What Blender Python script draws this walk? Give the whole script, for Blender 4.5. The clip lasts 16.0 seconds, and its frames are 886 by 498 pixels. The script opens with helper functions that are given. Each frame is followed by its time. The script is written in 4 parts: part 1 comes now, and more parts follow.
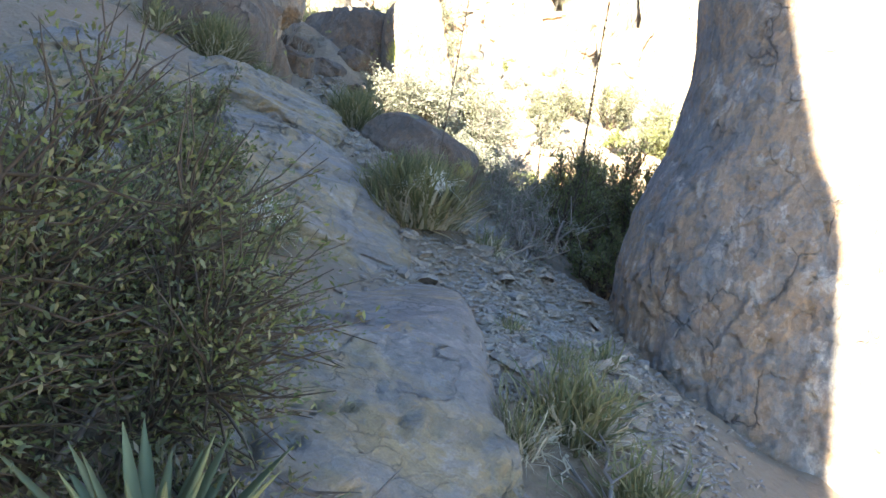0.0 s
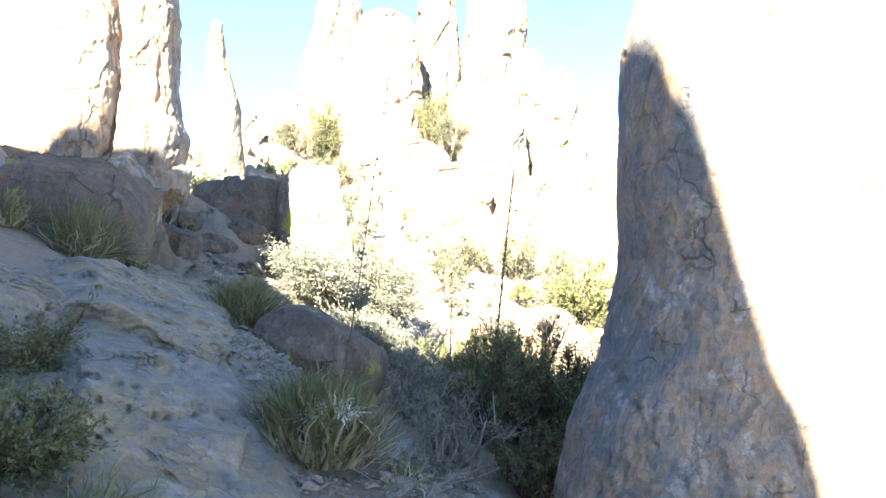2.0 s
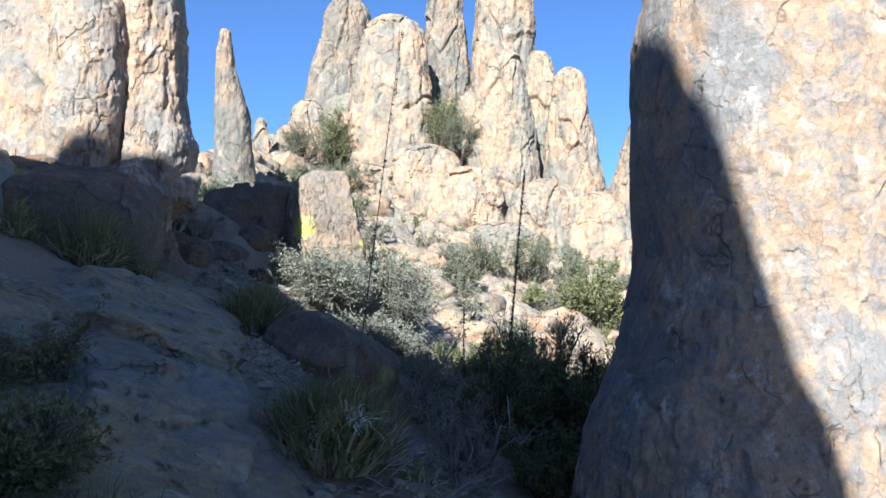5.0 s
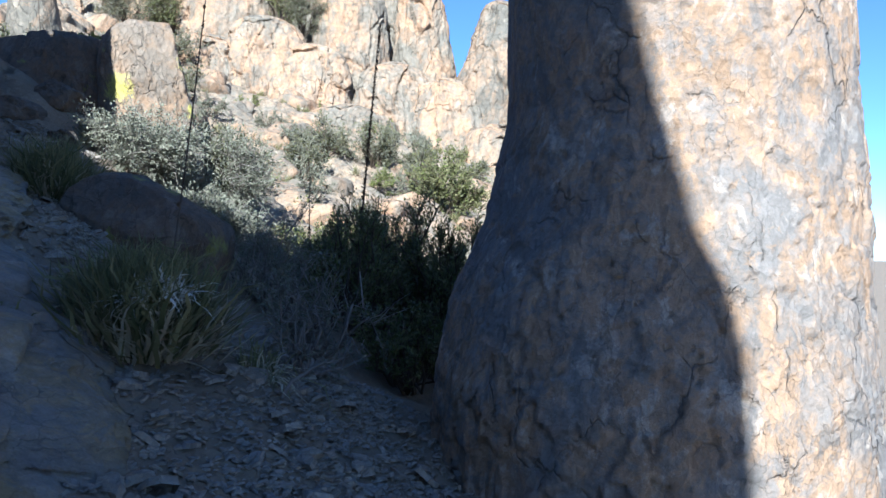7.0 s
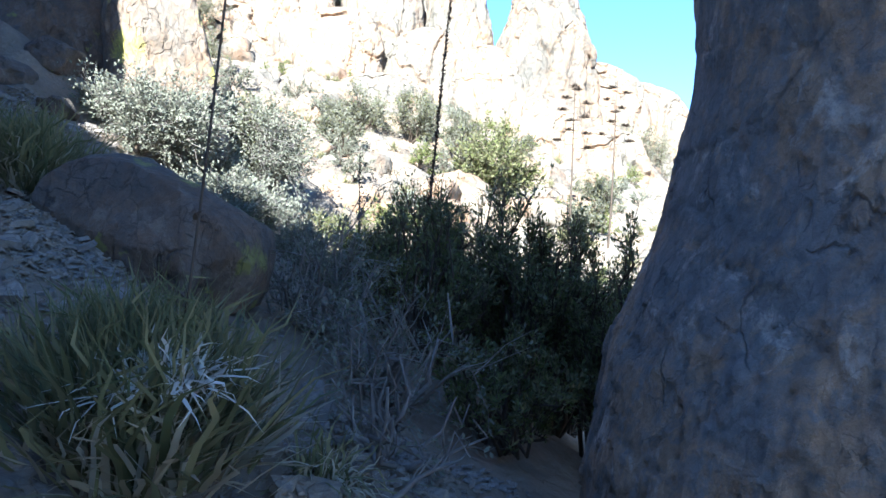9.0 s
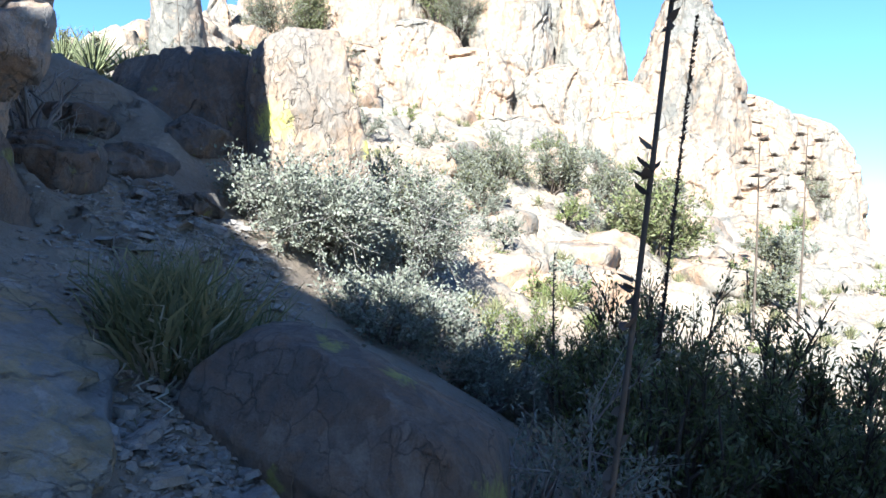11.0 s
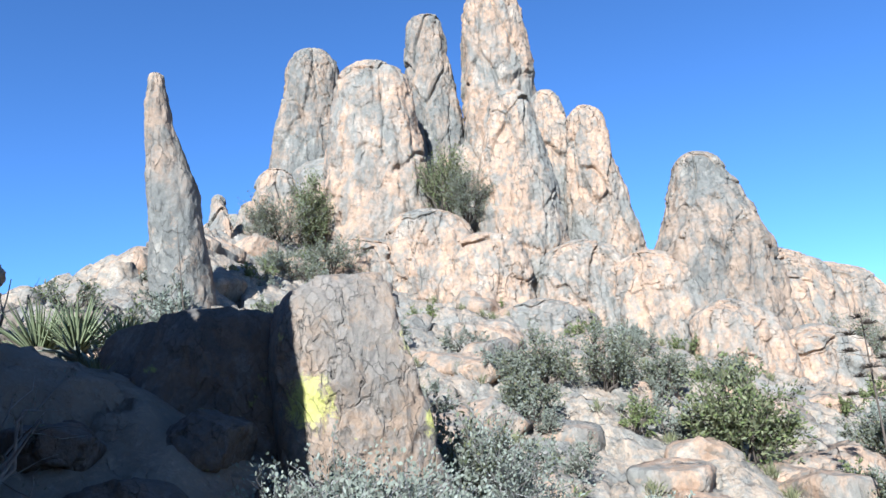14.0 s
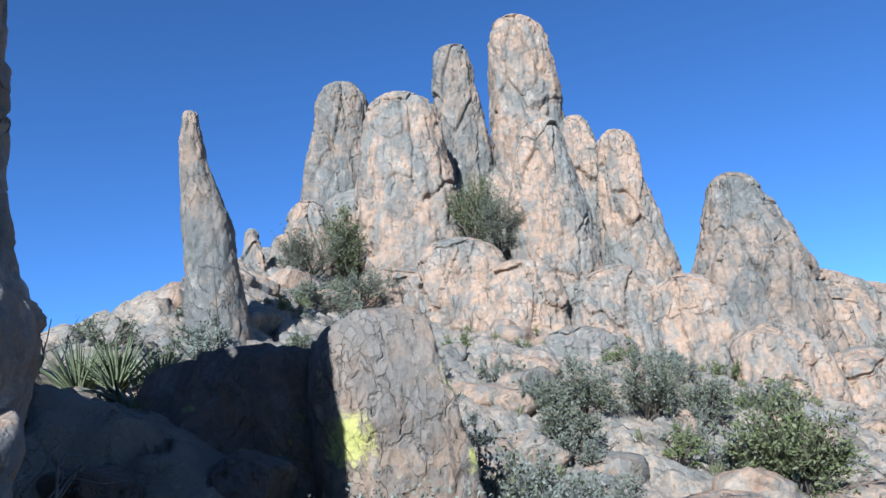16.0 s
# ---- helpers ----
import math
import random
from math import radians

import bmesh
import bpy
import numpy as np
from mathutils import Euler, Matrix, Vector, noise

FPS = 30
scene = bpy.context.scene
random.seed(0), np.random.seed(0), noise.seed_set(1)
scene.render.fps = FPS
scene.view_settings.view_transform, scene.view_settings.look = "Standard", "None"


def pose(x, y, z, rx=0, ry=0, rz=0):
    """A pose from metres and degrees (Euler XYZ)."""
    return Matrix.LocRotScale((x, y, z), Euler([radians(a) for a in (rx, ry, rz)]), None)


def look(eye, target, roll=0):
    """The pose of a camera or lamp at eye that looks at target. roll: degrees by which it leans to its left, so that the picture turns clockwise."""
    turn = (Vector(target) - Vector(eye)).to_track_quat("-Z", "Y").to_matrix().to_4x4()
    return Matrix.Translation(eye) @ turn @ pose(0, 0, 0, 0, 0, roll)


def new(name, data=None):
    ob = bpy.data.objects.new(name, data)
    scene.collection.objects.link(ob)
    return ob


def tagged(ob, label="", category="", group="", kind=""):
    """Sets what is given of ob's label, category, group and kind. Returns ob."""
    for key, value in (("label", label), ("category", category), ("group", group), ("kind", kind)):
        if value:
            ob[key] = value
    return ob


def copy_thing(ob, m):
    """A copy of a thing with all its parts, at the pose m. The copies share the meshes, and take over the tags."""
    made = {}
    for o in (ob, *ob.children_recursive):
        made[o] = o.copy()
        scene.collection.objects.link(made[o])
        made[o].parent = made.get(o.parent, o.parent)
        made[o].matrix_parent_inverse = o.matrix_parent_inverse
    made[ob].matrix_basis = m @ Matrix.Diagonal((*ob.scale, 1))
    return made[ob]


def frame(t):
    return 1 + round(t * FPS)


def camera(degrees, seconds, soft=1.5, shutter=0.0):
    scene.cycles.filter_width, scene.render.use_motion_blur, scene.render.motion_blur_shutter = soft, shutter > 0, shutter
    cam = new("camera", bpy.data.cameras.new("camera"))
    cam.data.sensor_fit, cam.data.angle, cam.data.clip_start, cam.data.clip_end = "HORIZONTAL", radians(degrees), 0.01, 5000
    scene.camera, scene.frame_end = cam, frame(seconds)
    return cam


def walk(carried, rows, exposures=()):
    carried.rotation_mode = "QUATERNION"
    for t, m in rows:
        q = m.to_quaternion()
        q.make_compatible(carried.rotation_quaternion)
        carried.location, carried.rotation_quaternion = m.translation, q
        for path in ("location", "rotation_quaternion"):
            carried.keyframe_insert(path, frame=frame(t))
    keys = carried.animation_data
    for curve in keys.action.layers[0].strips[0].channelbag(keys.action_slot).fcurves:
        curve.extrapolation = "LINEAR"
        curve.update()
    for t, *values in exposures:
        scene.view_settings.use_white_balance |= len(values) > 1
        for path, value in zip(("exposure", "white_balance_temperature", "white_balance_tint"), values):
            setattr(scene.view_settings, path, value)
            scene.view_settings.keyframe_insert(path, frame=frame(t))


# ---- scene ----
cam = camera(61.9, 16.0)
METRES, EYE, TILT, LEAN, TURN = 8.0, 1.5, -4.0, -5.0, 0.0
ROWS = [
    (0.0, 0.0, 0.0, 0.0, 0.0, 0.0, -0.0),
    (0.5, -0.0038, 0.0553, 0.0132, -0.51, 0.4, 2.35),
    (1.0, 0.0051, 0.0876, 0.0452, -3.65, 0.92, 4.08),
    (1.5, 0.0029, 0.0936, 0.0614, -5.3, 0.6, 2.95),
    (2.0, -0.001, 0.0892, 0.0789, -7.24, 10.19, 3.39),
    (2.5, 0.0035, 0.091, 0.0929, -9.43, 15.27, 7.32),
    (3.0, 0.0027, 0.0892, 0.0987, -8.59, 18.8, 6.82),
    (5.5, 0.0023, 0.1044, 0.0732, -5.97, 9.3, 4.15),
    (6.0, 0.0118, 0.1113, 0.0671, -6.53, 8.55, 4.01),
    (6.5, 0.0145, 0.137, 0.0577, -11.56, 3.86, 4.23),
    (7.0, 0.0106, 0.2033, 0.0606, -18.2, 1.58, 4.65),
    (7.5, 0.0135, 0.2594, 0.0688, -17.97, 0.43, 3.64),
    (8.0, 0.0185, 0.3062, 0.0719, -20.95, -4.46, 3.86),
    (8.5, 0.0103, 0.3614, 0.088, -20.67, -1.95, 4.12),
    (9.0, 0.0092, 0.4129, 0.0989, -16.66, -0.37, 4.2),
    (9.5, 0.0025, 0.4747, 0.1174, -6.42, 4.07, 3.7),
    (12.0, -0.0531, 0.6723, 0.2474, -9.34, 1.41, 4.09),
    (12.5, -0.0611, 0.7274, 0.2748, -5.64, 4.86, 6.36),
    (13.0, -0.0688, 0.7544, 0.2968, -5.11, 9.97, 6.79),
    (13.5, -0.0711, 0.7701, 0.3107, -3.26, 11.5, 10.84),
    (14.0, -0.0652, 0.7819, 0.3236, -7.22, 15.41, 9.84),
    (14.5, -0.0666, 0.7883, 0.331, -4.19, 18.99, 9.31),
    (15.0, -0.0632, 0.7944, 0.3338, -4.66, 20.33, 10.22),
    (15.5, -0.0624, 0.7965, 0.3313, -8.68, 18.44, 9.02),
    (16.0, -0.0702, 0.7931, 0.3316, -4.56, 18.03, 10.43),
]
GAIN = 1.1
EXPO = [(t, GAIN + e, k, 6) for t, e, k in ((0.0, 2.7, 7600), (1.5, 2.75, 7600), (2.0, 2.7, 7300), (2.5, 2.2, 6900), (3.0, 1.85, 6700), (5.5, 0.6, 5600), (7.0, 0.65, 5500), (8.0, 0.75, 5300), (8.5, 0.98, 5300), (9.0, 1.5, 5600), (9.5, 1.75, 5800), (12.0, 0.9, 5500), (13.0, 0.75, 5500), (14.0, 0.45, 5200), (15.0, 0.38, 5000), (15.5, 0.25, 5000), (16.0, 0.0, 5000))]
walk(cam, [(t, pose(0, 0, EYE, TILT, LEAN, TURN) @ pose(METRES * x, METRES * y, METRES * z, 90 + pitch, roll, yaw)) for t, x, y, z, yaw, pitch, roll in ROWS], EXPO)

# ---- light ----
SUN_ALONG = Vector((0.39, 0.9208, 0.0)).normalized()   # the way the light travels over the ground
SUN_RISE = radians(30.0)
to_sun = Vector((-SUN_ALONG.x * math.cos(SUN_RISE), -SUN_ALONG.y * math.cos(SUN_RISE), math.sin(SUN_RISE)))
world = bpy.data.worlds.new("world")
scene.world = world
world.use_nodes = True
wn = world.node_tree.nodes
sky = wn.new("ShaderNodeTexSky")
sky.sky_type, sky.sun_disc = "NISHITA", False
sky.sun_elevation, sky.sun_rotation = SUN_RISE, math.atan2(to_sun.x, to_sun.y)
sky.altitude, sky.air_density, sky.dust_density, sky.ozone_density = 2500.0, 0.85, 0.5, 6.0
wn["Background"].inputs["Strength"].default_value = 0.075
world.node_tree.links.new(sky.outputs[0], wn["Background"].inputs["Color"])
lamp = bpy.data.lights.new("sun", "SUN")
lamp.energy, lamp.angle, lamp.color = 5.0, radians(0.53), (1.0, 0.95, 0.88)
sun = new("sun", lamp)
sun.matrix_world = look(to_sun * 60, (0, 0, 0))

# ---- noise ----
_rs = np.random.RandomState(5)
PERM = _rs.permutation(256)
PERM = np.concatenate([PERM, PERM, PERM])
GRAD = _rs.normal(size=(256, 3))
GRAD /= np.linalg.norm(GRAD, axis=1)[:, None]


def perlin(p):
    """Smooth noise of an (n, 3) array, about -0.7 to 0.7."""
    i = np.floor(p).astype(int)
    f = p - i
    w = f * f * f * (f * (f * 6 - 15) + 10)
    i &= 255
    out = np.zeros(len(p))
    for a in (0, 1):
        for b in (0, 1):
            for c in (0, 1):
                h = PERM[PERM[PERM[i[:, 0] + a] + i[:, 1] + b] + i[:, 2] + c]
                g = GRAD[h]
                d = f - (a, b, c)
                k = (w[:, 0] if a else 1 - w[:, 0]) * (w[:, 1] if b else 1 - w[:, 1]) * (w[:, 2] if c else 1 - w[:, 2])
                out += k * (g * d).sum(1)
    return out


def fbm(p, octaves=4, gain=0.5):
    out, amp = np.zeros(len(p)), 1.0
    for o in range(octaves):
        out += amp * perlin(p * 2.0 ** o + 17.3 * o)
        amp *= gain
    return out


def ridged(p, octaves=3):
    out, amp = np.zeros(len(p)), 1.0
    for o in range(octaves):
        out += amp * (1 - np.abs(perlin(p * 2.0 ** o + 9.1 * o)) * 2.2)
        amp *= 0.5
    return out


def cells(p, seed=0):
    """Broken plates of an (n, 3) array: a random level for each plate, and how far its edge is."""
    i = np.floor(p).astype(int)
    best, second, level = np.full(len(p), 9.0), np.full(len(p), 9.0), np.zeros(len(p))
    for a in (-1, 0, 1):
        for b in (-1, 0, 1):
            for c in (-1, 0, 1):
                j = (i + (a, b, c) + seed) & 255
                h = PERM[PERM[PERM[j[:, 0]] + j[:, 1]] + j[:, 2]]
                q = i + (a, b, c) + 0.5 + 0.75 * (np.stack([PERM[h], PERM[h + 85], PERM[h + 170]], 1) / 255.0 - 0.5)
                d = np.linalg.norm(p - q, axis=1)
                near = d < best
                second = np.where(near, best, np.minimum(second, d))
                level = np.where(near, PERM[h + 41] / 255.0, level)
                best = np.where(near, d, best)
    return level, second - best


def plates(p, size, seed=0, warp=0.35):
    """Relief of rock that breaks off in plates: stepped levels with narrow joints, about -1 to 0.6."""
    q = p / np.asarray(size, float)
    w = np.stack([fbm(q * 1.3 + 11 + seed, 2), fbm(q * 1.3 + 37 + seed, 2), fbm(q * 1.3 + 71 + seed, 2)], 1)
    level, edge = cells(q + warp * w, seed)
    return (level - 0.5) * smooth(0.0, 0.06, edge) - 0.6 * (1 - smooth(0.0, 0.06, edge)) * (level > 0.45)


def smooth(a, b, v):
    k = np.clip((v - a) / (b - a), 0, 1)
    return k * k * (3 - 2 * k)


# ---- materials ----
def material(name, roughness=0.9):
    m = bpy.data.materials.new(name)
    m.use_nodes = True
    t = m.node_tree
    b = t.nodes["Principled BSDF"]
    b.inputs["Roughness"].default_value = roughness
    b.inputs["Specular IOR Level"].default_value = 0.25
    return m, t, b


def node(t, kind, **sockets):
    n = t.nodes.new(kind)
    for key, value in sockets.items():
        n.inputs[key.replace("_", " ")].default_value = value
    return n


def coords(t, scale=(1, 1, 1)):
    g = t.nodes.new("ShaderNodeNewGeometry")
    mp = t.nodes.new("ShaderNodeMapping")
    mp.inputs["Scale"].default_value = scale
    t.links.new(g.outputs["Position"], mp.inputs["Vector"])
    return mp.outputs[0]


def tex(t, where, scale, detail=6.0, rough=0.6, distort=0.0):
    n = node(t, "ShaderNodeTexNoise", Scale=scale, Detail=detail, Roughness=rough, Distortion=distort)
    t.links.new(where, n.inputs["Vector"])
    return n.outputs[0]


def ramp(t, value, stops):
    n = t.nodes.new("ShaderNodeValToRGB")
    e = n.color_ramp.elements
    while len(e) < len(stops):
        e.new(0.5)
    for el, (pos, col) in zip(e, stops):
        el.position = pos
        el.color = (*col, 1) if len(col) == 3 else (col[0], col[0], col[0], 1)
    t.links.new(value, n.inputs[0])
    return n.outputs[0]


def blend(t, fac, a, b, mode="MIX"):
    n = t.nodes.new("ShaderNodeMix")
    n.data_type, n.blend_type = "RGBA", mode
    for sock, v in ((n.inputs[0], fac), (n.inputs[6], a), (n.inputs[7], b)):
        if isinstance(v, (int, float)):
            sock.default_value = v
        elif isinstance(v, tuple):
            sock.default_value = (*v, 1)
        else:
            t.links.new(v, sock)
    return n.outputs[2]


def bump(t, b, heights):
    """Stack of (height socket, strength, distance)."""
    prev = None
    for h, strength, dist in heights:
        n = node(t, "ShaderNodeBump", Strength=strength, Distance=dist)
        t.links.new(h, n.inputs["Height"])
        if prev:
            t.links.new(prev, n.inputs["Normal"])
        prev = n.outputs[0]
    t.links.new(prev, b.inputs["Normal"])


def rock_material(name, warm, grey, pale, size=1.0, crack=0.5, streak=(1, 1, 0.4), lichen=None, lichen_cut=0.66, flake=0.7, soil=None, seams=0.7, patches=()):
    """Weathered rock: warm stone with grey weathering skins, pale scars, fine joints and lichen."""
    m, t, b = material(name, 0.92)
    up = coords(t, streak)
    flat = coords(t)
    big = tex(t, up, 0.8 / size, 6, 0.68, 0.6)
    mid = tex(t, up, 2.6 / size, 7, 0.68, 0.4)
    fine = tex(t, flat, 16 / size, 8, 0.7)
    grain = tex(t, flat, 90 / size, 4, 0.7)
    col = blend(t, ramp(t, big, [(0.46, (0,)), (0.58, (1,))]), warm, grey)
    col = blend(t, ramp(t, mid, [(0.52, (0,)), (0.60, (0.8,))]), col, grey)
    col = blend(t, ramp(t, mid, [(0.36, (0.75,)), (0.44, (0,))]), col, pale)
    cell = node(t, "ShaderNodeTexVoronoi", Scale=7.0 / size, Randomness=1.0)
    cw = t.nodes.new("ShaderNodeVectorMath")
    cw.operation = "MULTIPLY_ADD"
    cn = node(t, "ShaderNodeTexNoise", Scale=6.0 / size, Detail=4.0)
    t.links.new(up, cn.inputs["Vector"])
    t.links.new(cn.outputs["Color"], cw.inputs[0])
    cw.inputs[1].default_value = (0.22 * size, 0.22 * size, 0.22 * size)
    t.links.new(up, cw.inputs[2])
    t.links.new(cw.outputs[0], cell.inputs["Vector"])
    tone = node(t, "ShaderNodeSeparateColor")
    t.links.new(cell.outputs["Color"], tone.inputs[0])
    patch = tex(t, flat, 5.0 / size, 6, 0.7, 0.5)
    col = blend(t, ramp(t, patch, [(0.50, (0,)), (0.60, (0.7,))]), col, grey)
    col = blend(t, ramp(t, patch, [(0.34, (0.7,)), (0.42, (0,))]), col, warm)
    col = blend(t, 0.45, col, ramp(t, tone.outputs[0], [(0.0, (0.55,)), (0.7, (1.0,))]), "MULTIPLY")
    dark = tuple(c * 0.42 for c in grey)
    col = blend(t, ramp(t, tex(t, up, 1.3 / size, 6, 0.7, 1.0), [(0.60, (0,)), (0.72, (0.7,))]), col, dark)
    col = blend(t, 0.55, col, ramp(t, fine, [(0.3, (0.45,)), (0.7, (1.0,))]), "MULTIPLY")
    col = blend(t, 0.35, col, ramp(t, grain, [(0.35, (0.55,)), (0.65, (1.0,))]), "MULTIPLY")
    v = node(t, "ShaderNodeTexVoronoi", Scale=1.5 / size, Randomness=1.0)
    v.feature = "DISTANCE_TO_EDGE"
    warp = t.nodes.new("ShaderNodeVectorMath")
    warp.operation = "MULTIPLY_ADD"
    nz = node(t, "ShaderNodeTexNoise", Scale=2.4 / size, Detail=5.0)
    t.links.new(up, nz.inputs["Vector"])
    t.links.new(nz.outputs["Color"], warp.inputs[0])
    warp.inputs[1].default_value = (0.55 * size, 0.55 * size, 0.55 * size)
    t.links.new(up, warp.inputs[2])
    t.links.new(warp.outputs[0], v.inputs["Vector"])
    gate = ramp(t, tex(t, flat, 1.1 / size, 4, 0.6), [(0.52, (0,)), (0.60, (1,))])
    line = ramp(t, v.outputs["Distance"], [(0.0, (1,)), (0.028, (0,))])
    joint = blend(t, 1.0, line, gate, "MULTIPLY")
    col = blend(t, blend(t, 1.0, joint, (crack, crack, crack), "MULTIPLY"), col, tuple(c * 0.25 for c in grey))
    if lichen:
        spots = ramp(t, tex(t, flat, 2.2 / size, 5, 0.6, 0.3), [(lichen_cut, (0,)), (lichen_cut + 0.05, (0.85,))])
        col = blend(t, spots, col, lichen)
    for px, py, pz, radius in patches:
        gap = t.nodes.new("ShaderNodeVectorMath")
        gap.operation = "DISTANCE"
        t.links.new(flat, gap.inputs[0])
        gap.inputs[1].default_value = (px, py, pz)
        ragged = t.nodes.new("ShaderNodeMath")
        ragged.operation = "MULTIPLY_ADD"
        t.links.new(tex(t, flat, 11.0, 9, 0.85, 0.6), ragged.inputs[0])
        ragged.inputs[1].default_value = 2.6 * radius
        t.links.new(gap.outputs["Value"], ragged.inputs[2])
        col = blend(t, ramp(t, ragged.outputs[0], [(1.75 * radius, (0.8,)), (2.1 * radius, (0,))]), col, tuple(1.1 * c for c in lichen))
    rim = node(t, "ShaderNodeTexVoronoi", Scale=7.0 / size, Randomness=1.0)
    rim.feature = "DISTANCE_TO_EDGE"
    t.links.new(cw.outputs[0], rim.inputs["Vector"])
    seam = blend(t, 1.0, ramp(t, rim.outputs["Distance"], [(0.0, (1,)), (0.05, (0,))]), ramp(t, tex(t, flat, 1.7 / size, 4, 0.6), [(0.45, (0,)), (0.60, (seams,))]), "MULTIPLY")
    col = blend(t, seam, col, tuple(c * 0.35 for c in grey))
    # Brown soil on the near ground; its upper reach also darkens the shaded saddle approach.
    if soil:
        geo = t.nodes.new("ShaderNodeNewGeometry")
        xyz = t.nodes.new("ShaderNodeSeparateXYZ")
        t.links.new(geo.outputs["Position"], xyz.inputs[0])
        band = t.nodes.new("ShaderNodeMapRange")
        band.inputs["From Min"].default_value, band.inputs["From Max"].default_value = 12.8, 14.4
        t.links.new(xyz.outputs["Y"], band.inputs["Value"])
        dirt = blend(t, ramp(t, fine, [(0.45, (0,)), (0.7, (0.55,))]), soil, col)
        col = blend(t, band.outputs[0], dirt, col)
    t.links.new(col, b.inputs["Base Color"])
    bump(t, b, [(ramp(t, seam, [(0, (1,)), (1, (0,))]), flake, 0.03 * size), (tone.outputs[0], flake, 0.025 * size), (cell.outputs["Distance"], flake, 0.03 * size), (mid, 0.5, 0.10 * size), (fine, 0.65, 0.035 * size), (grain, 0.5, 0.006 * size), (ramp(t, joint, [(0, (1,)), (1, (0,))]), 0.7, 0.04 * size)])
    return m


def leaf_material(name, colours, rough=0.6, grain=3.0):
    """Leaves: the tint differs from leaf to leaf and over the plant."""
    m, t, b = material(name, rough)
    g = t.nodes.new("ShaderNodeNewGeometry")
    col = ramp(t, g.outputs["Random Per Island"], [(k / max(1, len(colours) - 1), c) for k, c in enumerate(colours)])
    col = blend(t, 0.5, col, ramp(t, tex(t, coords(t), grain, 3), [(0.35, (0.55,)), (0.65, (1.0,))]), "MULTIPLY")
    t.links.new(col, b.inputs["Base Color"])
    tr = node(t, "ShaderNodeBsdfTranslucent")
    t.links.new(col, tr.inputs["Color"])
    mx = node(t, "ShaderNodeMixShader", Fac=0.25)
    t.links.new(b.outputs[0], mx.inputs[1])
    t.links.new(tr.outputs[0], mx.inputs[2])
    t.links.new(mx.outputs[0], t.nodes["Material Output"].inputs["Surface"])
    return m


WARM, GREY, PALE = (0.43, 0.295, 0.19), (0.27, 0.25, 0.22), (0.58, 0.51, 0.42)
ROCK = rock_material("weathered_rhyolite", WARM, GREY, PALE, 0.75, 0.6, (1, 1, 0.55), flake=1.0, seams=0.5)
NEAR_ROCK = rock_material("flaking_rhyolite", (0.38, 0.265, 0.175), (0.225, 0.213, 0.2), (0.52, 0.46, 0.39), 0.5, 0.5, (1, 1, 0.7), flake=0.8, seams=0.35)
FAR_ROCK = rock_material("weathered_rhyolite_towers", (0.43, 0.285, 0.18), (0.235, 0.215, 0.175), (0.45, 0.365, 0.27), 1.5, 0.3, (1, 1, 0.5), flake=0.9, seams=0.5)
GREY_ROCK = rock_material("grey_weathered_towers", (0.34, 0.24, 0.16), (0.18, 0.168, 0.14), (0.34, 0.30, 0.235), 1.5, 0.3, (1, 1, 0.5), flake=0.9, seams=0.5)
GREY_SPOTTED = rock_material("grey_lichened_rock", (0.31, 0.215, 0.14), (0.235, 0.2, 0.16), (0.36, 0.295, 0.225), 0.6, 0.3, (1, 1, 0.6), (0.41, 0.38, 0.09), 0.66, flake=1.0, patches=((-0.90, 11.80, 3.70, 0.25), (-0.05, 11.95, 4.15, 0.26), (-0.05, 11.95, 3.5, 0.15)))
# Lichened brown rock, darkened so the base colour also holds these boulders' shade.
SHADE_SPOTTED = rock_material("shade_darkened_lichened_rock", (0.20, 0.135, 0.09), (0.14, 0.12, 0.10), (0.25, 0.20, 0.155), 0.7, 0.6, (1, 1, 0.6), (0.22, 0.21, 0.06), 0.62, patches=((-0.10, 7.45, 2.15, 0.11), (-0.35, 7.5, 2.3, 0.08)))
SLAB = rock_material("trail_slab_rock", (0.35, 0.265, 0.15), (0.25, 0.23, 0.205), (0.38, 0.335, 0.28), 0.8, 0.6, (1, 1, 1.6))
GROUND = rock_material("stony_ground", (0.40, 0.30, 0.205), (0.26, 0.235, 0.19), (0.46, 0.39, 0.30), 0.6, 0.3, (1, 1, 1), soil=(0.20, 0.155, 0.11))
SCREE = rock_material("flat_scree_stone", (0.37, 0.30, 0.225), (0.31, 0.28, 0.245), (0.46, 0.40, 0.33), 0.4, 0.1, (1, 1, 1))


# ---- mesh helpers ----
def link(name, verts, faces, mat, parent=None, label="", flat=False):
    me = bpy.data.meshes.new(name)
    me.from_pydata(verts, [], faces)
    me.materials.append(mat)
    if not flat:
        me.polygons.foreach_set("use_smooth", [True] * len(me.polygons))
    me.update()
    ob = new(name, me)
    if parent:
        ob.parent = parent
    if label:
        ob["label"] = label
    return ob


def trail_x(y):
    return np.interp(y, [-3, 1, 3.4, 5.5, 7, 9, 12, 16], [0.1, 0.15, 0.1, -0.5, -0.7, -1.2, -2.0, -2.6])


def trail_z(y):
    return np.interp(y, [-60, -8, 0, 4.9, 6.7, 9, 10, 11, 12, 14], [-16, -2.2, 0, 1.15, 1.78, 2.4, 2.75, 3.3, 4.0, 4.6])


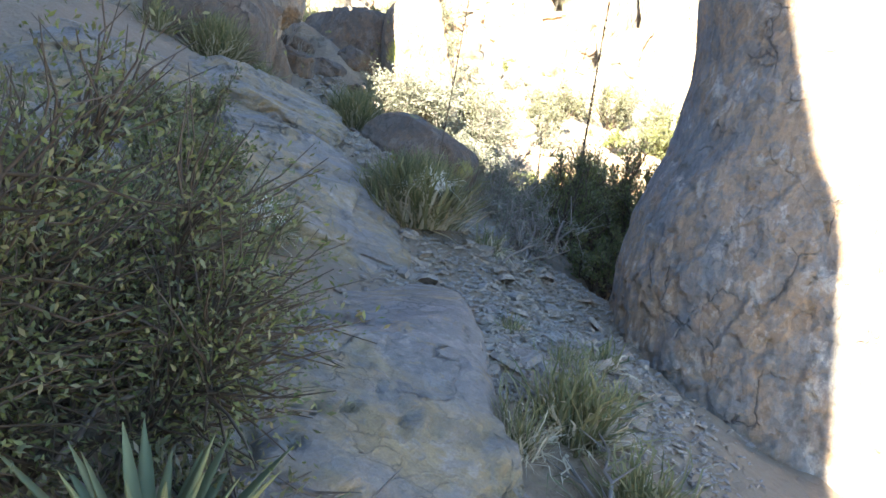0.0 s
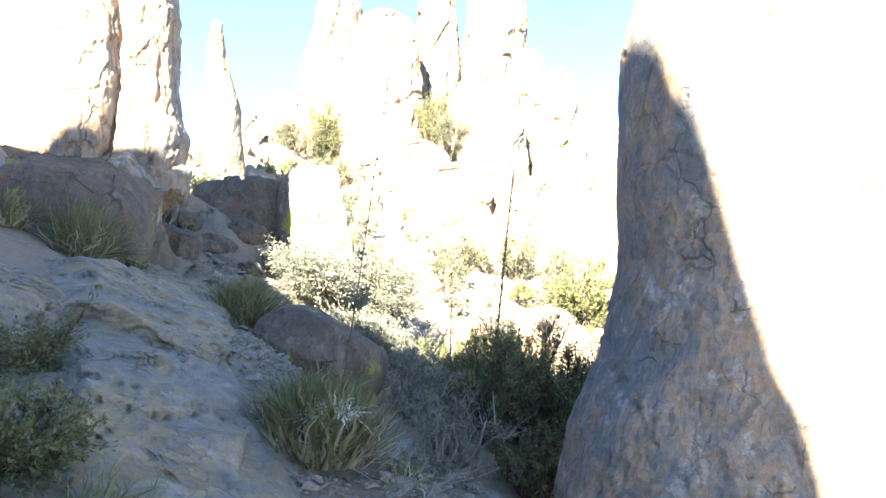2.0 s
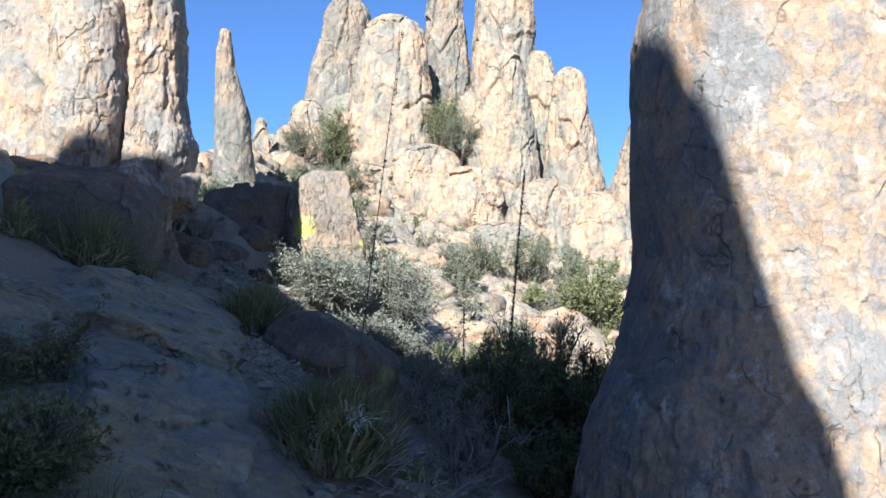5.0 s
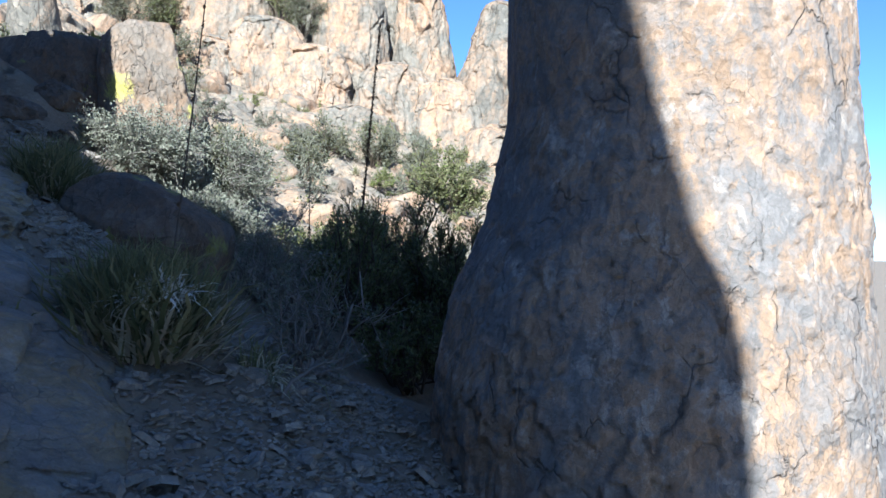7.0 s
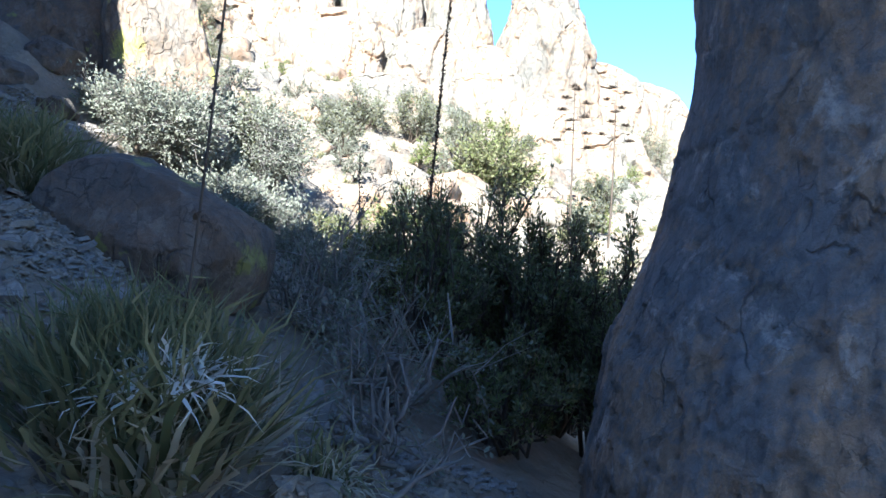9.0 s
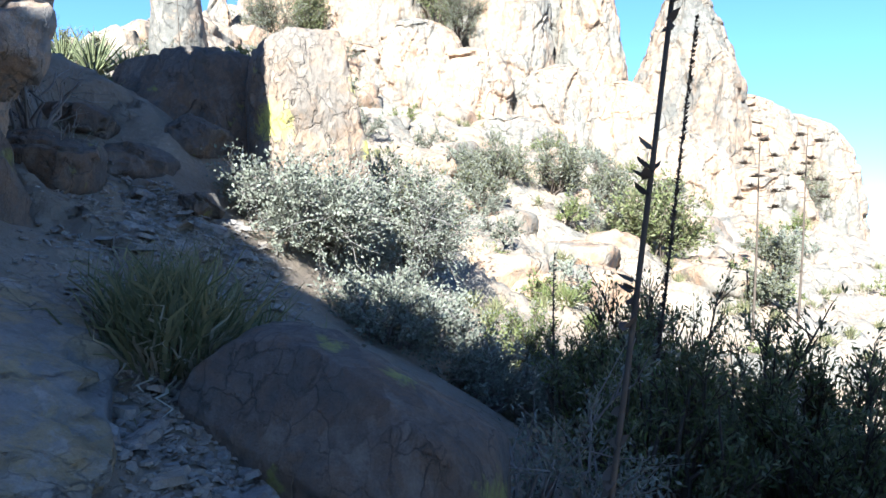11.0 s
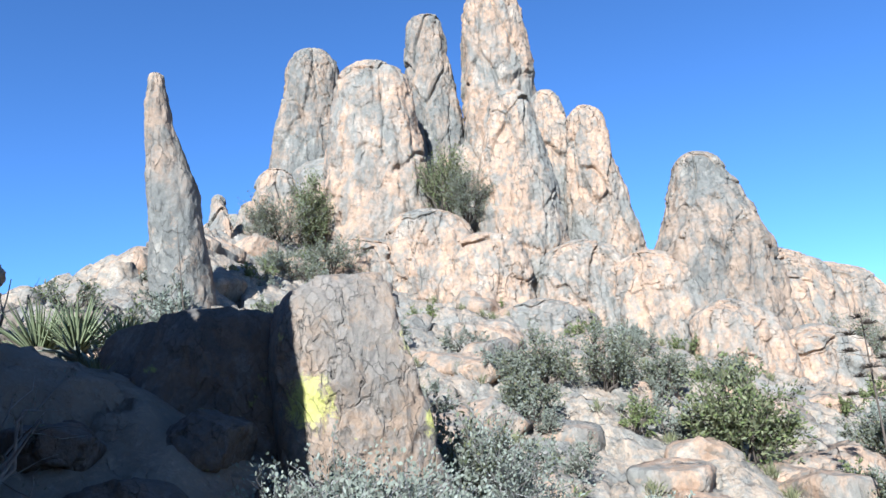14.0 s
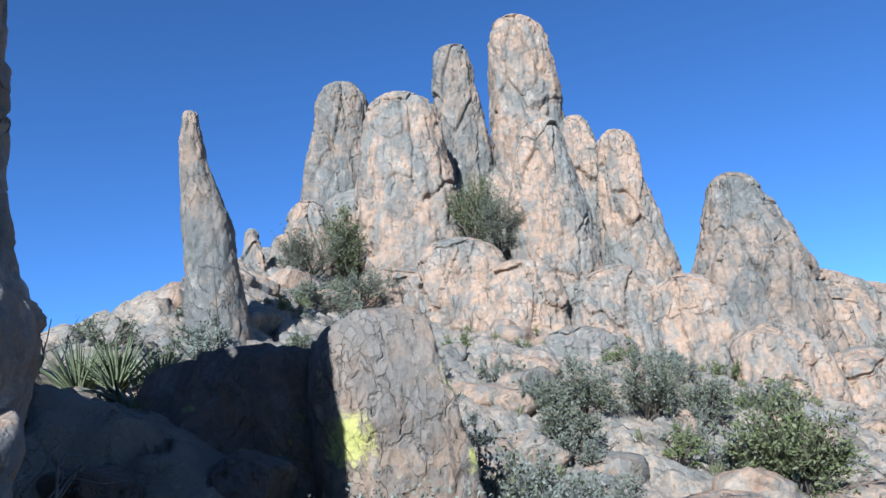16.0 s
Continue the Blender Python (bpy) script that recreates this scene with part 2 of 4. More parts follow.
def height(x, y):
    """The lie of the land: a trail up a slope that falls to the right, and the towers' hill behind a gully."""
    x, y = np.asarray(x, float), np.asarray(y, float)
    d = x - trail_x(y)
    near = trail_z(y) + np.where(d < 0, -(0.30 + 0.12 * smooth(4, 6, y)) * np.maximum(d, -9), -(0.38 + 0.17 * smooth(5.5, 7.5, y) + 0.2 * smooth(9.5, 11, y)) * np.minimum(d, 5) - 0.55 * np.clip(d - 5, 0, 60))
    hill = 2.35 + (0.27 * np.clip(y - 14, -20, 22) + 0.10 * np.clip(y - 17, 0, 14)) * (1 - 0.75 * smooth(3.5, 9, -x)) - 0.2 * (x - 1) - 1.3 * np.clip(x - 14.5, 0, 30) + 0.25 * np.clip(-x, 0, 4)
    k = smooth(10.5, 16, y)
    z = near * (1 - k) + hill * k
    far = smooth(40, 160, np.hypot(x, y - 10))
    return z * (1 - far) - 60 * far


def axis(lo, hi, fine_lo, fine_hi, step, grow, mid_hi, mid):
    a = list(np.arange(fine_lo, fine_hi, step)) + list(np.arange(fine_hi, mid_hi, mid))
    s, v = mid, mid_hi
    while v < hi:
        a.append(v)
        s *= grow
        v += s
    a.append(hi)
    s, v = step, fine_lo
    while v > lo:
        s *= grow
        v -= s
        a.insert(0, max(v, lo))
    return np.array(a)


def bumpy(x, y):
    p = np.stack([x, y, np.zeros_like(x)], 1)
    k = 1 - smooth(25, 60, np.hypot(x, y))
    hill = smooth(12, 15, y)
    lay = 0.05 * np.abs(perlin(np.stack([x * 0.5 + y * 0.25, y * 2.6 - x * 1.2, x * 0], 1))) + 0.03 * np.abs(perlin(np.stack([x * 1.5, y * 7.0 - x * 3.0, x * 0 + 3], 1)))
    crag = 0.32 * (ridged(p * 0.42 + 4, 4) - 1.1) + 0.25 * np.round(3 * fbm(p * 0.5 + 8, 3)) / 3 + 0.10 * ridged(p * 1.9, 3)
    slab = 0.42 * plates(p, (1.7, 1.3, 1), 3) + 0.14 * plates(p, (0.55, 0.45, 1), 9)
    foot = smooth(8.2, 9.6, y) * (1 - hill) * smooth(0.2, -0.3, x - trail_x(y))
    return height(x, y) + foot * (0.3 * plates(p, (0.9, 0.7, 1), 5) - 0.06 + 0.14 * plates(p, (0.35, 0.3, 1), 6)) + k * (0.16 * fbm(p * 0.55, 4) + 0.04 * fbm(p * 3.1, 4) + lay * (1 - hill) + hill * (0.7 * crag - 0.1 + slab))


xs, ys = axis(-4000, 4000, -4.5, 4.5, 0.06, 1.08, 14, 0.13), axis(-4000, 4000, -0.3, 12.5, 0.06, 1.08, 28, 0.13)
gx, gy = np.meshgrid(xs, ys)
gz = bumpy(gx.ravel(), gy.ravel())
nx, ny = len(xs), len(ys)
idx = np.arange(nx * ny).reshape(ny, nx)
quads = np.stack([idx[:-1, :-1], idx[:-1, 1:], idx[1:, 1:], idx[1:, :-1]], -1).reshape(-1, 4)
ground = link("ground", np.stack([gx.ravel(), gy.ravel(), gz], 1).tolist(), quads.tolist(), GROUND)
tagged(ground, "stony tan hillside with a narrow rocky trail", "ground", kind="structure")


def on_ground(x, y, sink=0.0):
    return float(bumpy(np.array([float(x)]), np.array([float(y)]))[0]) - sink


def boulder(name, centre, size, mat, seed, box=3.0, rough=0.12, turn=0.0, tilt=(0, 0), level=5, label="", category="rock", layer=0.0, group="", cuts=14, plate=None):
    """A weathered block: a rounded box, chipped by a few planes and roughened at three scales."""
    bm = bmesh.new()
    bmesh.ops.create_icosphere(bm, subdivisions=level, radius=1)
    v = np.array([q.co[:] for q in bm.verts])
    f = [[q.index for q in p.verts] for p in bm.faces]
    bm.free()
    v /= (np.abs(v) ** box).sum(1)[:, None] ** (1 / box)
    rs = np.random.RandomState(seed)
    for _ in range(cuts):
        n = rs.normal(size=3)
        n /= np.linalg.norm(n)
        over = np.clip(v @ n - rs.uniform(0.74, 1.0), 0, 9)
        v -= over[:, None] * n * 0.97
    v *= np.array(size)
    s = max(size)
    n = v / np.linalg.norm(v, axis=1)[:, None]
    off = seed * 13.7
    r = rough * s * (fbm(v * 1.3 / s + off, 4) * 0.6 + 0.30 * (ridged(v * 2.6 / s + off, 4) - 1.2) + 0.22 * fbm(v * 9 / s + off, 4))
    if layer:
        r += layer * np.abs(perlin(v * (0.6, 0.6, 7.0 / s) + off))
    if plate:
        r += plate[1] * plates(v, plate[0], seed)
    v = v + n * r[:, None]
    ob = link(name, v.tolist(), f, mat)
    ob.matrix_basis = pose(*centre, tilt[0], tilt[1], turn)
    return tagged(ob, label, category, group)


def pillar(name, rings, mat, seed, label, rough=0.1, around=110, rows=150, flutes=0.06, square=2.4, category="rock tower", group="", turn=0.0, chips=0.06, plate=None, split=None, low=None):
    """A rock tower through rings of (z, x, y, radius across, radius along): upright joints, bulges and a rounded head."""
    rings = np.array(rings, float)
    base, top = rings[0, 0], rings[-1, 0]
    h = base + (top - base) * (1 - (1 - np.linspace(0, 1, rows)) ** 1.4)
    cx, cy, rx, ry = [np.interp(h, rings[:, 0], rings[:, k]) for k in (1, 2, 3, 4)]
    kern = np.ones(7) / 7
    for a in (cx, cy):
        a[3:-3] = np.convolve(a, kern, "valid")
    for a in (rx, ry):
        a[3:-8] = np.convolve(a, kern, "valid")[:len(a[3:-8])]
    cap = np.sqrt(np.clip(1 - np.clip((h - (top - rings[-1, 3] * 0.9)) / (rings[-1, 3] * 0.9 + 1e-6), 0, 1) ** 2, 0, 1))
    ang = np.linspace(0, 2 * np.pi, around, endpoint=False)
    c, s = np.cos(ang), np.sin(ang)
    sup = (np.abs(c) ** square + np.abs(s) ** square) ** (-1 / square)
    t0 = radians(turn)
    ux = sup * (c * math.cos(t0) - s * math.sin(t0))
    uy = sup * (c * math.sin(t0) + s * math.cos(t0))
    X = cx[:, None] + (rx * cap)[:, None] * ux
    Y = cy[:, None] + (ry * cap)[:, None] * uy
    Z = np.repeat(h[:, None], around, 1)
    v = np.stack([X, Y, Z], -1).reshape(-1, 3)
    mid = np.stack([np.repeat(cx[:, None], around, 1), np.repeat(cy[:, None], around, 1), Z], -1).reshape(-1, 3)
    n = v - mid
    w = np.linalg.norm(n, axis=1)
    n = n / np.maximum(w, 1e-4)[:, None]
    R = float(np.median(rings[:, 3]))
    off = seed * 7.31
    q = v / R
    r = R * rough * (1.1 * fbm(q * (0.8, 0.8, 0.5) + off, 4) + 0.12 * fbm(q * 7 + off, 3))
    r -= R * flutes * np.clip(ridged(q * (1.7, 1.7, 0.28) + off, 2) - 0.95, 0, 1) * 2.2
    r -= R * chips * np.clip(ridged(q * (3.4, 3.4, 1.3) + off + 5, 3) - 0.85, 0, 1)
    r += R * chips * 0.5 * np.round(2.5 * fbm(q * (2.6, 2.6, 1.5) + off + 9, 3)) / 2.5
    if plate:
        size, deep = plate
        k = 1.0 if low is None else 0.25 + 0.75 * smooth(low[1], low[0], v[:, 2] - 0.45 * (v[:, 0] - cx[0]) + 0.5 * fbm(v * 1.1 + off, 3))
        r += deep * k * plates(v, size, seed)
    if split:
        size, deep = split
        r += deep * plates(v, size, seed + 7, 0.25)
    v = v + n * (r * np.clip(w / R * 2, 0.1, 1))[:, None]
    v = np.vstack([v, [[cx[-1], cy[-1], top + 0.01 * R]]])
    f = []
    for i in range(rows - 1):
        a, b = i * around, (i + 1) * around
        f += [(a + k, a + (k + 1) % around, b + (k + 1) % around, b + k) for k in range(around)]
    f += [((rows - 1) * around + k, (rows - 1) * around + (k + 1) % around, rows * around) for k in range(around)]
    ob = link(name, v.tolist(), f, mat)
    return tagged(ob, label, category, group)



# ---- plant materials ----
BLADE = leaf_material("green_blade", [(0.10, 0.115, 0.05), (0.18, 0.18, 0.085), (0.26, 0.24, 0.12), (0.13, 0.14, 0.075)])
LUSH = leaf_material("lush_green_blade", [(0.06, 0.10, 0.04), (0.10, 0.14, 0.05), (0.15, 0.18, 0.075)])
STRAW = leaf_material("dry_straw_blade", [(0.42, 0.36, 0.24), (0.55, 0.50, 0.38), (0.33, 0.27, 0.16)])
SILVER = leaf_material("silver_leaf", [(0.16, 0.18, 0.13), (0.26, 0.27, 0.205), (0.21, 0.22, 0.165), (0.31, 0.315, 0.25)], 0.8)
DARKLEAF = leaf_material("dark_green_leaf", [(0.10, 0.11, 0.055), (0.15, 0.155, 0.075), (0.20, 0.19, 0.10)])
OLIVE = leaf_material("olive_leaf", [(0.10, 0.125, 0.04), (0.16, 0.18, 0.06), (0.20, 0.20, 0.09)])
GREYLEAF = leaf_material("grey_green_leaf", [(0.14, 0.15, 0.105), (0.22, 0.22, 0.16), (0.17, 0.17, 0.13)])
AGAVE = leaf_material("blue_green_agave", [(0.15, 0.19, 0.10), (0.22, 0.25, 0.13), (0.30, 0.29, 0.14)])
TWIG = leaf_material("grey_dead_twig", [(0.30, 0.27, 0.24), (0.20, 0.175, 0.15), (0.38, 0.35, 0.32)], 0.9, 20.0)
BARK = leaf_material("dark_bark", [(0.09, 0.07, 0.05), (0.14, 0.11, 0.085)], 0.9, 20.0)


# ---- plant builders ----
def strips(start, way, length, width, droop, rs, segs=5, fold=0.0):
    """Tapered bent blades. start, way: (n, 3); length, width, droop: (n,)."""
    n = len(start)
    side = np.cross(way, (0, 0, 1.0)) + rs.normal(scale=0.25, size=(n, 3))
    side /= np.linalg.norm(side, axis=1)[:, None] + 1e-9
    k = np.linspace(0, 1, segs + 1)
    wide = np.sin(np.pi * np.clip(0.30 + 0.70 * k, 0, 1)) ** 0.8
    rows = []
    for q, w in zip(k, wide):
        mid = start + way * (length * q)[:, None]
        mid[:, 2] -= droop * length * q * q
        mid += side * (fold * length * q * q * rs.normal(size=n))[:, None]
        rows += [mid - side * (width * w / 2)[:, None], mid + side * (width * w / 2)[:, None]]
    v = np.stack(rows, 1).reshape(-1, 3)
    m = 2 * (segs + 1)
    base = (np.arange(n) * m)[:, None, None]
    q = np.array([[2 * j, 2 * j + 1, 2 * j + 3, 2 * j + 2] for j in range(segs)])[None]
    return v, (base + q).reshape(-1, 4)


def tubes(paths, radius, sides=4):
    """Tapered twigs along (n, k, 3) paths."""
    n, k, _ = paths.shape
    d = np.gradient(paths, axis=1)
    d /= np.linalg.norm(d, axis=2)[..., None] + 1e-9
    a = np.cross(d, (0.31, 0.77, 0.55))
    a /= np.linalg.norm(a, axis=2)[..., None] + 1e-9
    b = np.cross(d, a)
    taper = np.linspace(1, 0.25, k)
    ring = [paths + (a * math.cos(t) + b * math.sin(t)) * (np.asarray(radius).reshape(-1, 1, 1) * taper[None, :, None]) for t in np.linspace(0, 2 * math.pi, sides, endpoint=False)]
    v = np.stack(ring, 2).reshape(-1, 3)
    f = []
    for j in range(k - 1):
        for q in range(sides):
            f.append((j * sides + q, j * sides + (q + 1) % sides, (j + 1) * sides + (q + 1) % sides, (j + 1) * sides + q))
    f = np.array(f)[None] + (np.arange(n) * k * sides)[:, None, None]
    return v, f.reshape(-1, 4)


def root(name, x, y, z, label, category, group=""):
    e = new(name)
    e.location = (x, y, z)
    e.empty_display_size = 0.1
    return tagged(e, label, category, group)


def upward(rs, n, lean):
    """Directions round the upright; lean: (n,) radians off it."""
    a = rs.uniform(0, 2 * np.pi, n)
    return np.stack([np.sin(lean) * np.cos(a), np.sin(lean) * np.sin(a), np.cos(lean)], 1)


def grass_clump(x, y, spread, tall, n, seed, label, name="grass_clump", width=0.014, dry=0.25, lean=0.75, droop=0.35, mat=None, z=None, group="bunch grass beside the trail"):
    rs = np.random.RandomState(seed)
    e = root(name, x, y, on_ground(x, y, 0.03) if z is None else z, label, "grass", group)
    for part_name, count, m, dr in (("leaf_mass", int(n * (1 - dry)), mat or BLADE, droop), ("dry_leaf_mass", int(n * dry), STRAW, droop * 1.7)):
        if count < 1:
            continue
        way = upward(rs, count, np.abs(rs.normal(scale=lean * 0.62, size=count)) + (0.25 if part_name == "dry_leaf_mass" else 0))
        start = way * (1, 1, 0) * (spread * 0.35 * rs.uniform(0.2, 1.2, count))[:, None] + rs.normal(scale=spread * 0.10, size=(count, 3)) * (1, 1, 0)
        v, f = strips(start, way, tall * (0.72 if m is STRAW else 1.0) * rs.uniform(0.55, 1.15, count), width * rs.uniform(0.6, 1.3, count), dr * rs.uniform(0.3, 1.5, count), rs, 5, 0.12)
        tagged(link(part_name, v.tolist(), f.tolist(), m, e), kind="stuff")
    return e


def agave(x, y, z, n, long, wide, seed, label, name="agave_plant", flat=0.9):
    """A rosette of stiff pointed leaves, each its own part."""
    rs = np.random.RandomState(seed)
    e = root(name, x, y, z, label, "plant", "agave plants")
    for k in range(n):
        a = k * 2.399 + rs.uniform(-0.2, 0.2)
        up = 0.25 + flat * (k / n)
        way = np.array([[math.sin(up) * math.cos(a), math.sin(up) * math.sin(a), math.cos(up)]])
        side = np.cross(way[0], (0, 0, 1.0))
        side /= np.linalg.norm(side)
        nor = np.cross(side, way[0])
        ln, wd = long * rs.uniform(0.75, 1.1), wide * rs.uniform(0.8, 1.1)
        v, f = [], []
        for q in np.linspace(0, 1, 8):
            w = wd * (0.75 + 0.6 * q - 1.35 * q ** 2.2) * 0.5 + 0.001
            mid = way[0] * ln * q + np.array([0, 0, -0.12 * ln * q * q])
            v += [mid - side * w + nor * w * 0.35, mid - nor * w * 0.15, mid + side * w + nor * w * 0.35, mid - nor * w * 0.55]
        for j in range(7):
            o = j * 4
            f += [(o + q, o + (q + 1) % 4, o + 4 + (q + 1) % 4, o + 4 + q) for q in range(4)]
        link("leaf", [tuple(q) for q in v], f, AGAVE, e)
    return e


def shrub(name, x, y, size, n, leaf, mats, seed, label, category="shrub", z=None, stems=14, group="", twiggy=0.0, upright=0.0, stem_mat=None, leaf_form=0.4, bare=0.0, bushy=False):
    """Stems that fork into branchlets, with leaves along them; size: half widths and height."""
    rs = np.random.RandomState(seed)
    sx, sy, sz = size
    e = root(name, x, y, on_ground(x, y, 0.04) if z is None else z, label, category, group)
    q = np.linspace(0, 1, 7)
    a = rs.uniform(0, 2 * np.pi, stems)
    r = np.sqrt(rs.uniform(0.02, 1, stems)) * (1 - 0.55 * upright)
    hgt = sz * (1 - 0.45 * r * r) * rs.uniform(0.7, 1.05, stems)
    tip = np.stack([sx * r * np.cos(a), sy * r * np.sin(a), hgt], 1)
    bend = rs.normal(scale=0.10, size=(stems, 7, 3)) * np.array([sx, sy, sz]) * np.sqrt(q)[None, :, None]
    paths = tip[:, None, :] * np.stack([q ** 0.8, q ** 0.8, q ** 1.1], 1)[None] + bend
    v, f = tubes(paths, np.full(stems, 0.012 + 0.008 * sz))
    tagged(link("stem_mass", v.tolist(), f.tolist(), stem_mat or BARK, e), kind="stuff")
    # branchlets
    nb = max(40, n // (22 if bushy else 26))
    si, tq = rs.randint(0, stems, nb), rs.uniform(0.25, 1.0, nb) ** (0.6 if bushy else 0.8)
    lo = np.clip((tq * 6).astype(int), 0, 5)
    fr = (tq * 6 - lo)[:, None]
    start = paths[si, lo] * (1 - fr) + paths[si, lo + 1] * fr
    out = start - np.array([0, 0, 0.25 * sz])
    out /= np.linalg.norm(out, axis=1)[:, None] + 1e-6
    way = out * (0.7, 0.7, 0.5) + rs.normal(scale=0.55, size=(nb, 3)) + np.array([0, 0, 0.35 + upright + (0.7 if bushy else 0)])
    way /= np.linalg.norm(way, axis=1)[:, None]
    ln = (0.15 if bushy else 0.30) * (sx + sz) * rs.uniform(0.35, 1.0, nb)
    k = np.linspace(0, 1, 4)
    bp = start[:, None, :] + way[:, None, :] * (ln[:, None] * k[None])[..., None] + rs.normal(scale=0.06, size=(nb, 4, 3)) * (ln[:, None] * k[None])[..., None]
    v, f = tubes(bp, np.full(nb, 0.0035 + 0.002 * sz), 3)
    tagged(link("twig_mass", v.tolist(), f.tolist(), TWIG if twiggy else (stem_mat or BARK), e), kind="stuff")
    if n and bare < 1:
        bi = rs.randint(0, nb, n)
        t = rs.uniform(0.15, 1.05, n)
        pos = start[bi] + way[bi] * (ln[bi] * t)[:, None] + rs.normal(scale=(0.022 if bushy else 0.035) * (sx + sz) * 0.5, size=(n, 3))
        ax = way[bi] * 0.8 + rs.normal(scale=0.6, size=(n, 3))
        ax /= np.linalg.norm(ax, axis=1)[:, None]
        sd = np.cross(ax, rs.normal(size=(n, 3)))
        sd /= np.linalg.norm(sd, axis=1)[:, None] + 1e-6
        nm = np.cross(ax, sd)
        L = (leaf * rs.uniform(0.6, 1.3, n))[:, None]
        W = L * leaf_form
        v = np.stack([pos, pos + ax * L * 0.5 + sd * W * 0.5 + nm * W * 0.12, pos + ax * L, pos + ax * L * 0.5 - sd * W * 0.5 + nm * W * 0.12], 1).reshape(-1, 3)
        f = np.arange(4 * n).reshape(-1, 4)
        cut = [0, n] if len(mats) == 1 else [0, int(n * 0.65), n]
        for m, c0, c1 in zip(mats, cut, cut[1:]):
            tagged(link("foliage", v[4 * c0:4 * c1].tolist(), (f[c0:c1] - 4 * c0).tolist(), m, e), kind="stuff")
    return e


def stalk(x, y, z, tall, lean, seed, label, pads=0, thick=0.018, buds=True, few=1.0):
    """A dead flower stalk: a tapered stem with bud stubs, or with flat seed heads on arms."""
    rs = np.random.RandomState(seed)
    e = root("flower_stalk", x, y, z, label, "flower stalk", "tall dry flower stalks")
    q = np.linspace(0, 1, 12)
    path = np.stack([lean[0] * tall * q + 0.01 * np.sin(q * 5), lean[1] * tall * q, tall * q], 1)[None]
    v, f = tubes(path, [thick], 7)
    link("stem", v.tolist(), f.tolist(), BARK, e)
    if pads:
        for k in range(pads):
            t = 0.62 + 0.36 * k / pads
            c = np.array([lean[0] * tall * t, lean[1] * tall * t, tall * t])
            a = k * 2.6 + rs.uniform(-0.4, 0.4)
            arm = 0.32 * (1.15 - t) * tall * 0.45 + 0.05
            end = c + np.array([math.cos(a) * arm, math.sin(a) * arm, 0.05])
            p = np.stack([c, (c + end) / 2 - (0, 0, 0.02), end])[None]
            v, f = tubes(p, [0.008], 4)
            link("arm", v.tolist(), f.tolist(), BARK, e)
            n = 60
            w = upward(rs, n, rs.uniform(0, 1.5, n)) * (0.11, 0.11, 0.05)
            v, f = strips(end + w * 0.2, w / (np.linalg.norm(w, axis=1)[:, None]), np.linalg.norm(w, axis=1) * 1.2, np.full(n, 0.02), np.zeros(n), rs, 2)
            link("seed_head", v.tolist(), f.tolist(), BARK, e)
    elif buds:
        n = int(tall * 85 * few)
        t = rs.uniform(0.12, 1, n)
        c = np.stack([lean[0] * tall * t, lean[1] * tall * t, tall * t], 1)
        w = upward(rs, n, rs.uniform(0.7, 1.3, n))
        v, f = strips(c, w, 0.05 * min(1, 0.5 + few / 2) * (1.15 - t * 0.7), np.full(n, 0.016), np.zeros(n), rs, 2)
        tagged(link("bud_mass", v.tolist(), f.tolist(), BARK, e), kind="stuff")
    return e


# ---- the near rock tower beside the trail ----
pillar("rock_tower", [(-1.2, 2.66, 5.5, 1.3, 1.3), (0.0, 2.66, 5.5, 1.27, 1.27), (0.7, 2.63, 5.5, 1.27, 1.27), (1.1, 2.64, 5.52, 1.26, 1.26), (1.5, 2.69, 5.55, 1.22, 1.22), (2.0, 2.79, 5.54, 1.11, 1.11), (2.6, 2.84, 5.56, 1.02, 1.02), (3.4, 2.79, 5.55, 1.0, 1.0), (4.2, 2.76, 5.51, 0.95, 0.95), (5.0, 2.7, 5.5, 0.74, 0.74), (5.8, 2.62, 5.49, 0.42, 0.42), (6.3, 2.6, 5.48, 0.2, 0.2)],
       NEAR_ROCK, 3, "tall rounded rock tower of tan and grey stone, half in shade", 0.03, 420, 520, 0.004, 2.05, chips=0.008, plate=((0.13, 0.13, 0.21), 0.034), split=((0.55, 0.55, 0.45), 0.016), low=(1.3, 3.4))

# ---- rocks behind the trail's start, which shade it ----
BACK = "weathered rock tower standing behind the trail"


def across(u, s):
    """A place by its distance across the sunlight and along it."""
    return s * SUN_ALONG.x + u * SUN_ALONG.y, s * SUN_ALONG.y - u * SUN_ALONG.x


TURNED = -math.degrees(math.atan2(SUN_ALONG.x, SUN_ALONG.y))
bx, by = across(-1.99, -5.0)
pillar("rock_tower", [(-3.5, bx, by, 2.8, 1.6), (3.5, bx, by, 2.78, 1.5), (6.66, bx, by, 2.68, 1.4), (9.6, bx, by, 1.8, 1.2), (11.35, bx, by, 0.98, 0.8), (12.25, bx, by, 0.62, 0.6)], ROCK, 31, BACK, 0.05, 110, 130, 0.03, 2.2, group="towers behind the trail", turn=TURNED, chips=0.03)
for k, (u, high, wide) in enumerate([(-5.35, 10.8, 1.15), (-3.97, 10.45, 1.05), (-6.58, 10.2, 1.6), (-8.6, 9.9, 1.6), (-10.6, 9.9, 1.6)]):
    bx, by = across(u, -5.0)
    pillar("rock_tower", [(-3.5, bx, by, wide * 1.7, 1.5), (3.5, bx, by, wide * 1.6, 1.4), (6.6, bx, by, wide * 1.48, 1.2), (high - 0.5, bx, by, wide * 0.8, 0.9), (high, bx, by, wide * 0.66, 0.9)], ROCK, 32 + k, BACK, 0.06, 90, 90, 0.03, 2.2, group="towers behind the trail", turn=TURNED)

